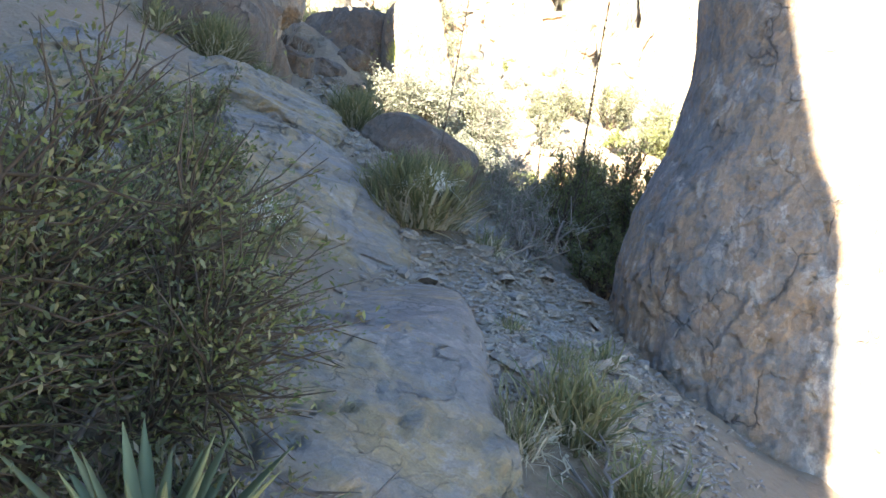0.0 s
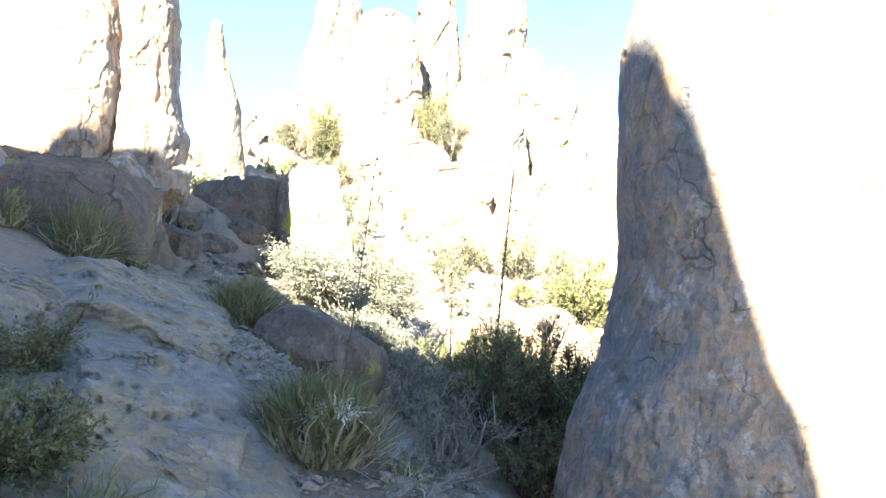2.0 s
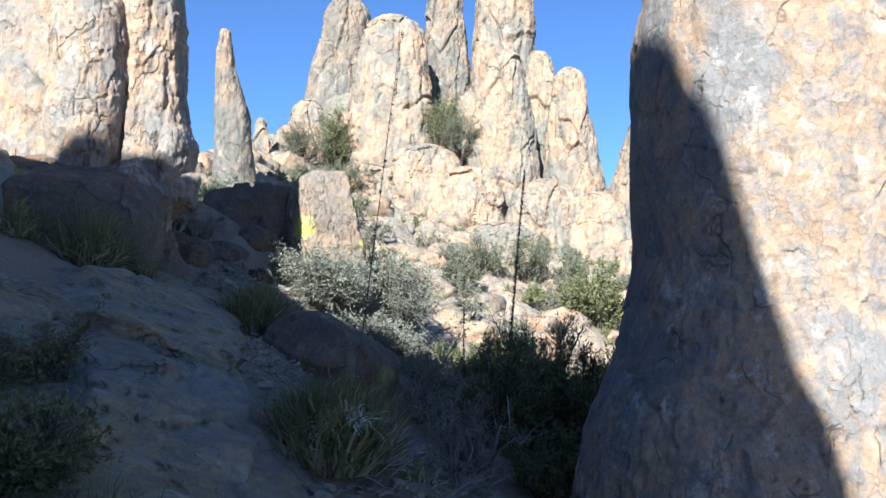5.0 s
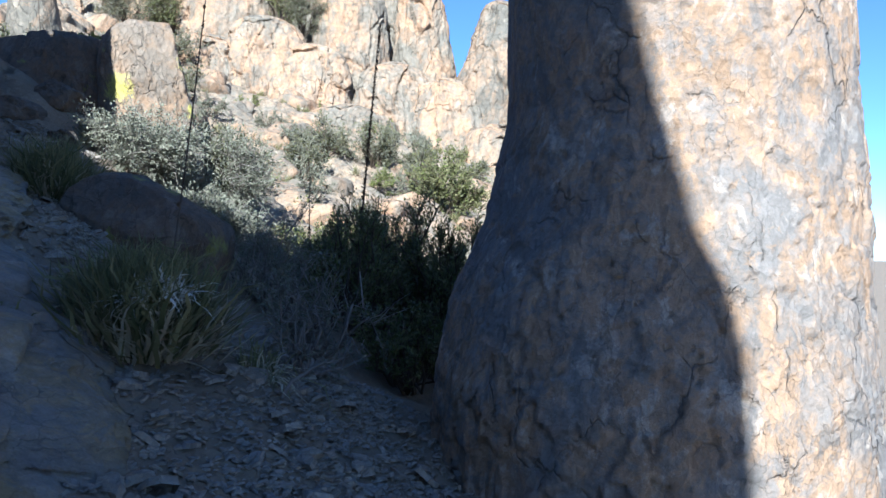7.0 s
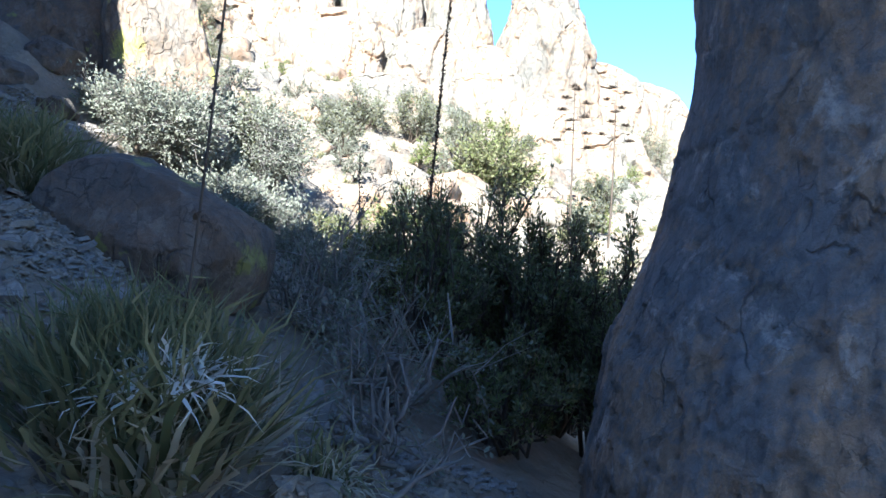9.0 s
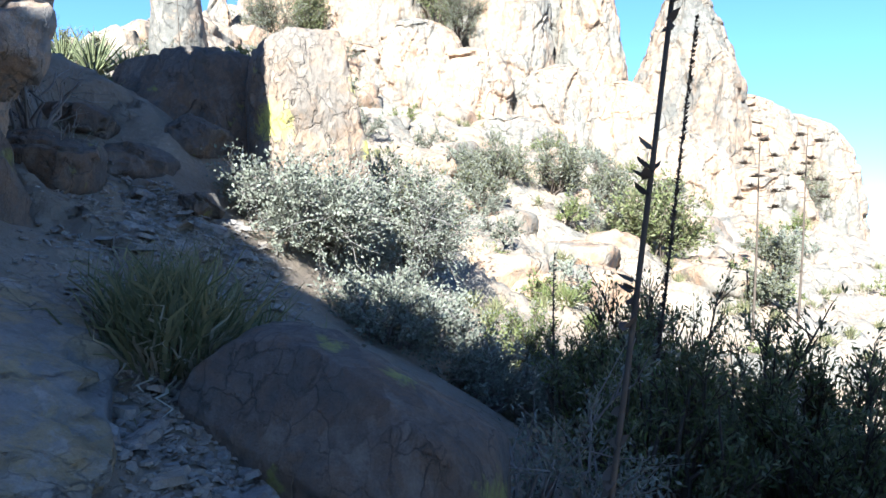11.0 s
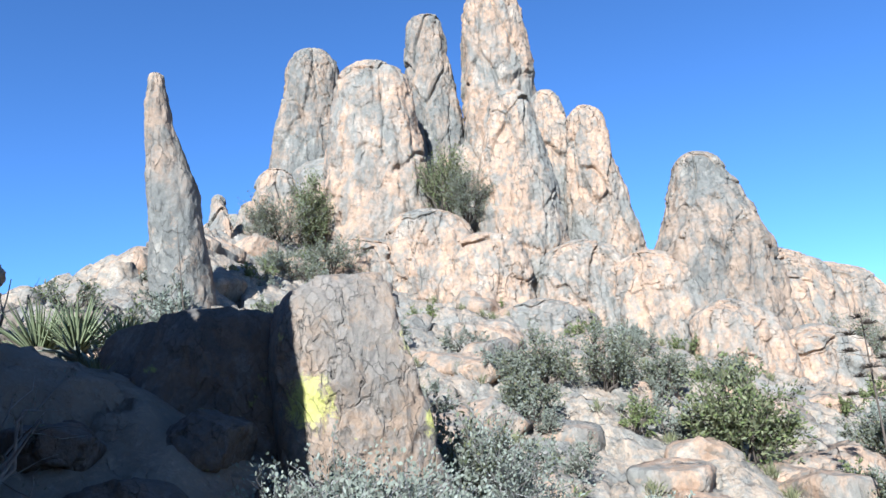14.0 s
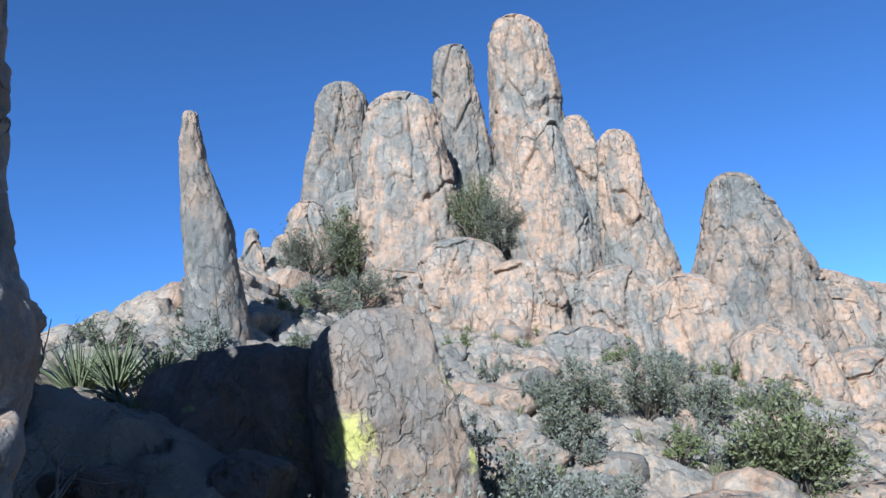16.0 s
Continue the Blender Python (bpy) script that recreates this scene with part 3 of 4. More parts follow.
# ---- slabs of the trail ----
boulder("rock_slab", (-0.45, 2.4, 0.50), (0.74, 1.8, 0.36), SLAB, 41, 4.5, 0.035, 3, (13, 8), 6, "smooth grey and tan bedrock slab beside the trail", "rock slab", 0.09, "bedrock slabs", plate=((0.85, 0.30, 0.4), 0.09))
boulder("rock_slab", (-1.22, 5.45, 1.46), (0.80, 1.7, 0.40), SLAB, 42, 4.5, 0.045, 18, (14, 11), 6, "smooth grey and tan bedrock slab beside the trail", "rock slab", 0.09, "bedrock slabs", plate=((0.85, 0.30, 0.4), 0.09))
boulder("rock_slab", (-1.9, 6.9, 2.1), (0.95, 1.2, 0.45), SLAB, 43, 3.0, 0.06, 20, (14, 14), 6, "layered bedrock slab above the trail", "rock slab", 0.09, "bedrock slabs", plate=((0.85, 0.30, 0.4), 0.09))
boulder("rock_slab", (-2.3, 4.2, 1.35), (1.0, 1.4, 0.5), SLAB, 44, 3.0, 0.06, 0, (12, 16), 5, "layered bedrock slab above the trail", "rock slab", 0.09, "bedrock slabs", plate=((0.85, 0.30, 0.4), 0.09))
boulder("rock_slab", (-0.52, 4.2, 0.67), (0.62, 0.8, 0.30), SLAB, 63, 4.5, 0.04, 8, (14, 14), 6, "smooth grey and tan bedrock slab beside the trail", "rock slab", 0.07, "bedrock slabs", plate=((0.7, 0.28, 0.4), 0.08))
boulder("rock_slab", (-2.75, 5.9, 2.05), (1.05, 1.25, 0.42), SLAB, 64, 3.6, 0.05, 12, (12, 16), 6, "layered bedrock slab above the trail", "rock slab", 0.09, "bedrock slabs", plate=((0.85, 0.30, 0.4), 0.09))
for k, (lx, ly, lz, wide, long) in enumerate([(-0.98, 4.85, 1.52, 0.42, 0.3), (-1.15, 5.6, 1.72, 0.45, 0.3), (-1.45, 6.2, 1.92, 0.42, 0.3), (-1.55, 4.95, 1.68, 0.4, 0.42), (-0.86, 4.3, 1.30, 0.36, 0.24), (-1.75, 5.7, 1.94, 0.4, 0.4)]):
    boulder("rock_ledge", (lx, ly, lz), (wide, long, 0.075), SLAB, 600 + k, 5.0, 0.05, 18 + 9 * (k % 3 - 1), (14, 11), 5, "thin layered rock ledge on the bedrock slab", "rock ledge", 0.03, "layered ledges of the bedrock", cuts=8)
boulder("boulder", (-0.30, 7.58, 1.84), (0.62, 0.46, 0.41), SHADE_SPOTTED, 45, 2.7, 0.06, -18, (10, 20), 6, "low rounded boulder with yellow lichen beside the trail", "boulder", 0.015, cuts=20)

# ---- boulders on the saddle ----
# The block's shade is partly in its darker colour; its sunlit neighbour is lighter.
boulder("boulder", (-1.80, 12.62, 3.60), (0.82, 0.42, 0.85), SHADE_SPOTTED, 49, 8.0, 0.06, 4, (-6, 1), 6, "large blocky dark boulder with a flat top in shade", "boulder", cuts=3, plate=((0.4, 0.4, 0.5), 0.07))
boulder("boulder", (-0.56, 12.3, 3.42), (0.62, 0.55, 1.24), GREY_SPOTTED, 47, 3.6, 0.05, 12, (0, -5), 6, "large sunlit grey-brown boulder with yellow lichen patches", "boulder", cuts=6, plate=((0.3, 0.3, 0.4), 0.06))

# ---- rock columns left of the saddle ----
COL = "tall rock column with a rounded head, its foot in shade"
SPLIT = ((0.55, 0.55, 1.6), 0.08)
FLAKY = ((0.2, 0.2, 0.3), 0.035)
pillar("rock_column", [(1.6, -2.75, 9.3, 0.46, 0.45), (2.7, -2.68, 9.2, 0.44, 0.45), (3.1, -2.62, 9.15, 0.45, 0.45), (3.5, -2.52, 9.1, 0.44, 0.45), (3.8, -2.42, 9.1, 0.46, 0.48), (4.15, -2.36, 9.1, 0.47, 0.48), (4.45, -2.45, 9.1, 0.41, 0.46), (4.8, -2.50, 9.1, 0.40, 0.45), (5.6, -2.55, 9.12, 0.43, 0.46), (6.2, -2.65, 9.14, 0.43, 0.42), (6.6, -2.70, 9.15, 0.39, 0.36), (6.95, -2.70, 9.15, 0.32, 0.3)], ROCK, 51, COL, 0.07, 200, 260, 0.05, 2.6, "rock column", "rock columns by the saddle", chips=0.05, plate=FLAKY, split=SPLIT)
pillar("rock_column", [(3.2, -2.98, 8.75, 0.30, 0.34), (3.9, -2.97, 8.75, 0.34, 0.38), (4.3, -2.97, 8.75, 0.39, 0.42), (4.8, -2.98, 8.75, 0.41, 0.42), (5.3, -3.0, 8.76, 0.37, 0.4), (5.8, -3.01, 8.78, 0.29, 0.34), (6.15, -3.01, 8.8, 0.2, 0.26), (6.32, -3.01, 8.8, 0.15, 0.2)], ROCK, 52, COL, 0.06, 180, 220, 0.02, 2.3, "rock column", "rock columns by the saddle", chips=0.04, plate=FLAKY)
pillar("rock_column", [(2.2, -3.62, 9.6, 0.85, 0.6), (4.1, -3.58, 9.6, 0.83, 0.55), (5.5, -3.56, 9.6, 0.80, 0.5), (6.15, -3.62, 9.6, 0.68, 0.45), (6.6, -3.74, 9.6, 0.5, 0.4), (7.15, -3.82, 9.6, 0.3, 0.3)], ROCK, 57, COL, 0.08, 160, 180, 0.04, 2.5, "rock column", "rock columns by the saddle", chips=0.05, plate=FLAKY, split=SPLIT)
pillar("rock_column", [(2.5, -5.3, 11.2, 0.9, 0.8), (5.0, -5.3, 11.2, 0.7, 0.7), (7.2, -5.2, 11.2, 0.5, 0.5), (8.0, -5.2, 11.2, 0.4, 0.4)], ROCK, 53, COL, 0.12, 120, 150, 0.06, 2.6, "rock column", "rock columns by the saddle", chips=0.1)
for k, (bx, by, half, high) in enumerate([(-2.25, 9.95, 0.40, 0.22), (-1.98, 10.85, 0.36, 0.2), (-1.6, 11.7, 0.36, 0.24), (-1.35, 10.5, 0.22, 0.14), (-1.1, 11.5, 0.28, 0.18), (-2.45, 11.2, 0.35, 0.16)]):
    # Shade on the way to the saddle is partly coloured into these rocks.
    boulder("boulder", (bx, by, on_ground(bx, by)), (half, half * 0.8, high), SHADE_SPOTTED, 610 + k, 4.0, 0.10, 40 * k, (8, 6), 5, "dark shaded boulder beside the trail to the saddle", "boulder", group="boulders on the way to the saddle", plate=((0.3, 0.3, 0.3), 0.07))
FOOT = "dark shaded boulder at the foot of the rock columns"
BLOCKY = ((0.5, 0.5, 0.6), 0.10)
# The darkest of these rocks carry overhang shade in their base colour.
boulder("boulder", (-3.3, 8.75, 2.95), (1.2, 0.85, 0.92), SHADE_SPOTTED, 54, 5.0, 0.05, 4, (24, 6), 6, FOOT, "boulder", group="boulders below the columns", plate=BLOCKY)
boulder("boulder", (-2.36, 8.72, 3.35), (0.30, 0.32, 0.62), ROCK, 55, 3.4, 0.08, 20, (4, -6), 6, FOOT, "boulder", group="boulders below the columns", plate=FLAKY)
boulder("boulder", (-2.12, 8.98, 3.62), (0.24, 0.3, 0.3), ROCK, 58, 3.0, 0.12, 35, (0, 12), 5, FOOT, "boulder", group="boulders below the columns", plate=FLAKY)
boulder("boulder", (-2.55, 9.0, 2.6), (0.55, 0.5, 0.75), SHADE_SPOTTED, 59, 3.0, 0.08, -10, (6, 8), 5, FOOT, "boulder", group="boulders below the columns", plate=BLOCKY)
boulder("boulder", (-4.3, 8.0, 3.1), (1.1, 0.9, 0.95), SLAB, 56, 2.8, 0.08, 30, (0, 10), 5, FOOT, "boulder", group="boulders below the columns", plate=BLOCKY)

# ---- towers on the hill ----
TOWER = "tall weathered rock tower of tan and grey stone on the hill"


def tower(x, y, base, top, r0, r1, r2, seed, dx=0.0, deep=0.9, square=2.5, fl=0.05, mat=None):
    h = top - base
    rings = [(base - 3, x + dx, y, r0 * 1.15, r0 * deep), (base, x + dx, y, r0, r0 * deep), (base + 0.55 * h, x + dx * 0.4, y, r1, r1 * deep), (base + 0.88 * h, x, y, r2, r2 * deep), (top, x, y, r2 * 0.72, r2 * 0.7 * deep)]
    return pillar("rock_tower", rings, mat or FAR_ROCK, seed, TOWER, 0.09, 200, 240, fl, square, group="rock towers on the hill", chips=0.06, plate=((0.5, 0.5, 0.9), 0.07), split=((1.3, 1.3, 4.0), 0.2))


tower(-1.2, 36, 10.5, 19.0, 1.9, 1.35, 1.15, 61, -0.6, mat=GREY_ROCK)
tower(0.95, 31, 8.5, 15.9, 2.1, 1.7, 1.25, 62)
tower(3.45, 33.4, 9, 19.1, 1.5, 1.2, 0.85, 63, mat=GREY_ROCK)
tower(6.1, 33, 9, 20.1, 1.8, 1.45, 1.25, 64)
tower(5.35, 29, 6.5, 13.8, 1.75, 1.35, 0.8, 65, -0.1)
tower(7.3, 31, 8, 14.7, 1.3, 1.0, 0.6, 66)
tower(8.3, 30, 6.5, 13.65, 1.6, 1.15, 0.7, 67, 0.2)
tower(10.3, 26.5, 4.0, 10.6, 2.1, 1.75, 0.85, 68, 0.1, mat=GREY_ROCK)
tower(-2.5, 30.5, 7.5, 11.8, 1.3, 1.05, 0.7, 69)
tower(-3.95, 28, 6.8, 10.2, 0.9, 0.6, 0.32, 70, 0.15)
tower(-3.1, 29.5, 7.5, 10.4, 0.9, 0.7, 0.4, 71)
pillar("rock_spire", [(3.6, -3.2, 19.5, 0.68, 0.6), (5.5, -3.25, 19.5, 0.56, 0.5), (7.7, -3.44, 19.5, 0.44, 0.42), (8.8, -3.68, 19.5, 0.27, 0.3), (9.95, -3.74, 19.5, 0.13, 0.14)], GREY_ROCK, 72, "slender leaning rock spire above the saddle", 0.12, 110, 170, 0.05, 2.3, "rock spire")
for k, (bx, by, bt, br) in enumerate([(0.2, 28.5, 8.8, 1.5), (2.2, 28.3, 9.6, 1.5), (3.7, 27.5, 8.6, 1.3), (6.6, 27.3, 8.2, 1.5), (8.3, 26.4, 7.6, 1.4), (12.2, 26.8, 6.9, 1.4), (13.8, 29, 8.0, 1.9), (16.2, 30, 7.6, 2.2), (17.3, 30, 5.6, 0.9), (9.4, 24.4, 5.8, 1.2), (11.6, 24.3, 5.0, 1.2), (4.6, 25.2, 6.2, 1.2)]):
    tower(bx, by, float(height(bx, by)) - 0.5, bt, br * 1.25, br, br * 0.75, 80 + k, 0, 0.9, 3.3, 0.06)
boulder("rock_mass", (3.5, 35, 9.5), (7.5, 3.2, 4.5), FAR_ROCK, 96, 2.6, 0.1, 0, (0, 0), 6, "broad rock shoulder between the towers", "rock mass")

# ---- plants by the trail ----
TUFT = "green bunch grass with dry straw blades beside the trail"
shrub("shrub", -0.98, 1.72, (0.55, 0.66, 0.88), 52000, 0.021, [DARKLEAF, OLIVE], 101, "dense scrubby shrub with narrow dark leaves and dead twigs", stems=16, leaf_form=0.36)
shrub("low_shrub", -0.58, 1.62, (0.26, 0.35, 0.28), 3500, 0.03, [DARKLEAF, GREYLEAF], 99, "low scrubby shrub with dead grey twigs", twiggy=1, stems=20, leaf_form=0.3, stem_mat=TWIG)
agave(-0.44, 1.2, on_ground(-0.44, 1.2) + 0.2, 36, 0.40, 0.042, 102, "small blue-green agave rosette under a shrub")
grass_clump(-0.98, 3.85, 0.42, 0.4, 900, 103, TUFT, dry=0.35)
WHITE = leaf_material("bleached_straw", [(0.62, 0.58, 0.48), (0.75, 0.72, 0.63), (0.52, 0.47, 0.36)])
grass_clump(-0.90, 3.72, 0.2, 0.17, 170, 126, "bleached white straw tuft in a grass clump", "straw_tuft", 0.009, dry=0.0, lean=1.0, droop=0.9, mat=WHITE, z=on_ground(-0.9, 3.72) + 0.17)
grass_clump(-0.11, 5.5, 0.32, 0.25, 330, 127, "bleached white straw tuft in a grass clump", "straw_tuft", 0.014, dry=0.0, lean=0.9, droop=0.7, mat=WHITE, z=1.55)
grass_clump(-1.02, 3.05, 0.6, 0.38, 1900, 104, TUFT, dry=0.08, width=0.009, mat=LUSH)
grass_clump(-1.5, 3.3, 0.6, 0.38, 1500, 105, TUFT, dry=0.1, width=0.01, mat=LUSH)
grass_clump(0.62, 3.0, 0.4, 0.48, 520, 106, TUFT, dry=0.25, width=0.013)
grass_clump(0.80, 2.6, 0.4, 0.42, 420, 107, TUFT, dry=0.45, width=0.012)
grass_clump(0.36, 2.75, 0.3, 0.4, 420, 108, "pale dry grass tuft beside the slab", dry=0.75, width=0.006, lean=0.5)
grass_clump(0.72, 3.75, 0.40, 0.26, 420, 109, "pale dry grass tuft on the scree", dry=0.6, width=0.005, lean=0.8)
grass_clump(0.45, 4.1, 0.25, 0.2, 260, 118, "pale dry grass tuft on the scree", dry=0.6, width=0.005, lean=0.8)
grass_clump(-0.20, 5.7, 0.85, 0.60, 3000, 110, "large green grass clump with a whitish dry heart", dry=0.3, width=0.022, lean=0.62, droop=0.12)
grass_clump(0.38, 5.95, 0.4, 0.45, 320, 111, "drooping dry yellow grass clump beside a boulder", dry=0.7, width=0.012, droop=0.8)
grass_clump(-1.0, 7.95, 0.65, 0.58, 1700, 112, TUFT, dry=0.22, width=0.016, droop=0.22)
grass_clump(-0.68, 8.2, 0.45, 0.48, 600, 119, TUFT, dry=0.22, width=0.016)
grass_clump(-2.45, 7.7, 0.6, 0.6, 1400, 113, TUFT, dry=0.3, width=0.016, droop=0.22)
grass_clump(-2.05, 8.0, 0.3, 0.35, 300, 114, TUFT, dry=0.2)
grass_clump(-2.95, 7.4, 0.4, 0.4, 400, 115, TUFT, dry=0.3)
grass_clump(-0.72, 5.25, 0.16, 0.2, 160, 116, "small grass tuft in a crack of the slab", dry=0.2)
shrub("shrub", -1.78, 5.0, (0.34, 0.34, 0.42), 5200, 0.03, [DARKLEAF], 120, "small dark green shrub on the bedrock", group="small shrubs on the bedrock")
shrub("shrub", -1.5, 4.15, (0.34, 0.34, 0.40), 5200, 0.03, [DARKLEAF, OLIVE], 121, "small dark green shrub on the bedrock", group="small shrubs on the bedrock")
DEAD = "bare grey shrub of tangled dead twigs"
shrub("dead_shrub", 0.72, 6.35, (0.42, 0.4, 0.5), 500, 0.03, [GREYLEAF], 122, DEAD, twiggy=1, stems=26, stem_mat=TWIG, group="dead shrubs")
shrub("dead_shrub", 0.95, 7.2, (0.5, 0.5, 0.75), 2600, 0.03, [GREYLEAF], 123, DEAD, twiggy=1, stems=26, stem_mat=TWIG, group="dead shrubs")
shrub("dead_shrub", 0.62, 7.75, (0.45, 0.45, 0.8), 3000, 0.03, [GREYLEAF], 124, DEAD, twiggy=1, stems=24, stem_mat=TWIG, group="dead shrubs")
DARK = "dark green upright shrub with narrow leaves in shade"
for k, (bx, by, half, tall) in enumerate([(2.05, 10.3, 0.6, 1.85), (2.85, 10.0, 0.6, 1.9), (1.5, 8.6, 0.55, 1.15), (2.3, 8.6, 0.55, 1.7), (2.8, 7.8, 0.5, 1.65), (3.0, 8.4, 0.6, 1.8), (1.7, 7.5, 0.5, 0.75), (3.5, 8.9, 0.6, 1.9), (1.45, 9.6, 0.5, 1.0), (2.75, 8.9, 0.55, 1.75), (3.4, 10.2, 0.6, 1.8)]):
    shrub("dark_shrub", bx, by, (half, half, tall), 6500 if bx > 2.9 else 11500 if k < 2 or tall > 1.6 else 6000, 0.05, [DARKLEAF, OLIVE], 130 + k, DARK, stems=26, upright=0.15, leaf_form=0.3, bushy=True, group="dark shrubs below the trail")
SILV = "silvery grey-green leafy shrub in the sun"
for k, (bx, by, half, tall, n) in enumerate([(-0.72, 11.0, 0.72, 0.68, 19000), (0.1, 10.4, 0.55, 0.5, 9000), (0.5, 12.9, 0.6, 1.15, 11000), (0.8, 10.2, 0.5, 0.5, 7000), (0.55, 11.2, 0.45, 0.5, 5000), (-0.2, 11.5, 0.4, 0.5, 6000), (1.3, 11.0, 0.5, 0.5, 6000)]):
    shrub("silver_shrub", bx, by, (half, half, tall), int(n * 1.35), 0.033, [SILVER, GREYLEAF], 140 + k, SILV, stems=20, leaf_form=0.55, stem_mat=TWIG, group="silvery shrubs below the boulder")
OLI = "yellow-green leafy shrub on the slope"
for k, (bx, by, half, tall) in enumerate([(2.4, 11.9, 0.55, 1.0), (3.3, 11.6, 0.6, 1.3), (4.0, 11.2, 0.6, 1.3), (1.5, 11.6, 0.5, 0.8), (4.6, 12.0, 0.6, 1.0), (3.0, 12.9, 0.5, 0.7)]):
    shrub("olive_shrub", bx, by, (half, half, tall), 8000, 0.045, [OLIVE, GREYLEAF], 150 + k, OLI, stems=22, upright=0.2, leaf_form=0.32, bushy=True, group="olive shrubs on the slope")

# ---- flower stalks ----
stalk(-0.13, 5.715, on_ground(-0.13, 5.715) - 0.05, 3.0, (0.107, 0.0), 160, "tall thin dead flower stalk with small buds", thick=0.006, few=0.3)
stalk(1.56, 9.17, on_ground(1.56, 9.17) - 0.05, 3.2, (0.07, -0.05), 161, "tall dark dead flower stalk with dense buds", thick=0.013, few=3.0)
stalk(1.25, 10.0, on_ground(1.25, 10.0) - 0.05, 1.5, (0.0, 0.0), 162, "short thin dead flower stalk", thick=0.012)
stalk(5.75, 14.8, on_ground(5.75, 14.8) - 0.05, 3.2, (0.01, 0.0), 163, "dead agave stalk with flat dark seed heads", pads=11, thick=0.024)
stalk(6.75, 15.2, on_ground(6.75, 15.2) - 0.05, 3.0, (0.02, 0.0), 164, "dead agave stalk with flat dark seed heads", pads=9, thick=0.022)
stalk(4.9, 11.0, on_ground(4.9, 11) - 0.05, 2.8, (0.2, 0.0), 165, "leaning dead agave stalk with flat seed heads", pads=8, thick=0.022)
stalk(-2.25, 14.5, on_ground(-2.25, 14.5) - 0.05, 1.9, (-0.05, 0.0), 166, "bleached thin flower stalk on the saddle", thick=0.012, buds=False)

# ---- dead branches in the gully ----
def dead_branch(x, y, long, turn, rise, seed, thick=0.012):
    """A bleached fallen branch with a few side twigs."""
    r = np.random.RandomState(seed)
    e = root("dead_branch", x, y, on_ground(x, y) + 0.03, "bleached dead branch lying on the gravel", "branch", "dead branches on the ground")
    q = np.linspace(0, 1, 8)
    a = radians(turn)
    main = np.stack([math.cos(a) * long * q, math.sin(a) * long * q, rise * q + 0.05 * np.sin(q * 4)], 1) + r.normal(scale=0.012, size=(8, 3))
    v, f = tubes(main[None], [thick], 6)
    link("limb", v.tolist(), f.tolist(), TWIG, e)
    for k in range(4):
        p0 = main[2 + k]
        way = np.array([math.cos(a + r.uniform(-1.2, 1.2)), math.sin(a + r.uniform(-1.2, 1.2)), r.uniform(0.1, 0.8)]) * long * 0.3
        v, f = tubes((p0 + way * np.linspace(0, 1, 4)[:, None])[None], [thick * 0.45], 4)
        link("side_twig", v.tolist(), f.tolist(), TWIG, e)


for k, (bx, by, ln, tn, up) in enumerate([(0.72, 2.25, 0.7, 105, 0.25), (0.62, 2.3, 0.55, 80, 0.3), (0.95, 2.5, 0.6, 130, 0.1), (0.42, 2.35, 0.4, 160, 0.15), (0.5, 5.6, 0.45, 30, 0.2), (-0.75, 1.7, 0.5, 20, 0.25), (-0.9, 1.6, 0.6, 60, 0.35), (-0.45, 1.9, 0.45, -20, 0.06)]):
    dead_branch(bx, by, ln, tn, up, 500 + k)


# ---- saddle plants ----
def cholla(x, y, seed):
    """A sprawling cactus of thick jointed grey-green stems."""
    r = np.random.RandomState(seed)
    e = root("cholla_cactus", x, y, on_ground(x, y) + 0.02, "sprawling grey-green jointed cactus on the saddle", "cactus")
    for k in range(16):
        a, up = r.uniform(0, 6.28), r.uniform(0.05, 0.9)
        q = np.linspace(0, 1, 6)[:, None]
        p = np.array([math.cos(a), math.sin(a), up]) * q * r.uniform(0.25, 0.45) + r.normal(scale=0.03, size=(6, 3)) * q + np.array([0, 0, 0.06])
        v, f = tubes(p[None], [0.026], 7)
        link("joint", v.tolist(), f.tolist(), GREYLEAF, e)


cholla(-2.5, 13.05, 510)
cholla(-2.75, 12.95, 511)

boulder("rock_ledge", (-3.0, 13.55, 3.95), (1.1, 0.6, 0.40), FAR_ROCK, 88, 3.2, 0.09, -6, (0, 3), 5, "pale sunlit rock ledge on the saddle under yuccas", "rock", 0.02)
for k, (ax, ay, az, n, ln) in enumerate([(-2.95, 13.3, 4.28, 70, 0.62), (-3.3, 13.4, 4.26, 70, 0.66), (-2.58, 13.35, 4.28, 50, 0.46)]):
    agave(ax, ay, az, n, ln, 0.03, 170 + k, "green yucca rosette on a sunlit rock ledge", "yucca_plant", 0.75)
shrub("dead_shrub", -3.75, 13.7, (0.45, 0.45, 1.1), 260, 0.02, [SILVER], 177, DEAD, twiggy=1, stems=14, stem_mat=TWIG, group="dead shrubs", z=4.15)
grass_clump(-2.35, 13.8, 0.55, 0.42, 340, 178, "yellow sunlit grass on the saddle ledge", dry=0.6, z=4.2)
grass_clump(0.95, 4.0, 0.22, 0.24, 150, 179, "thin half-dry grass tuft at the foot of the tower", dry=0.55)
grass_clump(0.9, 3.45, 0.2, 0.2, 130, 180, "thin half-dry grass tuft at the foot of the tower", dry=0.4)
shrub("dead_shrub", -2.4, 10.3, (0.3, 0.3, 0.75), 200, 0.02, [GREYLEAF], 173, DEAD, twiggy=1, stems=16, stem_mat=TWIG, group="dead shrubs")
shrub("dead_shrub", -2.1, 9.95, (0.25, 0.25, 0.4), 400, 0.02, [GREYLEAF], 174, DEAD, twiggy=1, stems=16, stem_mat=TWIG, group="dead shrubs")
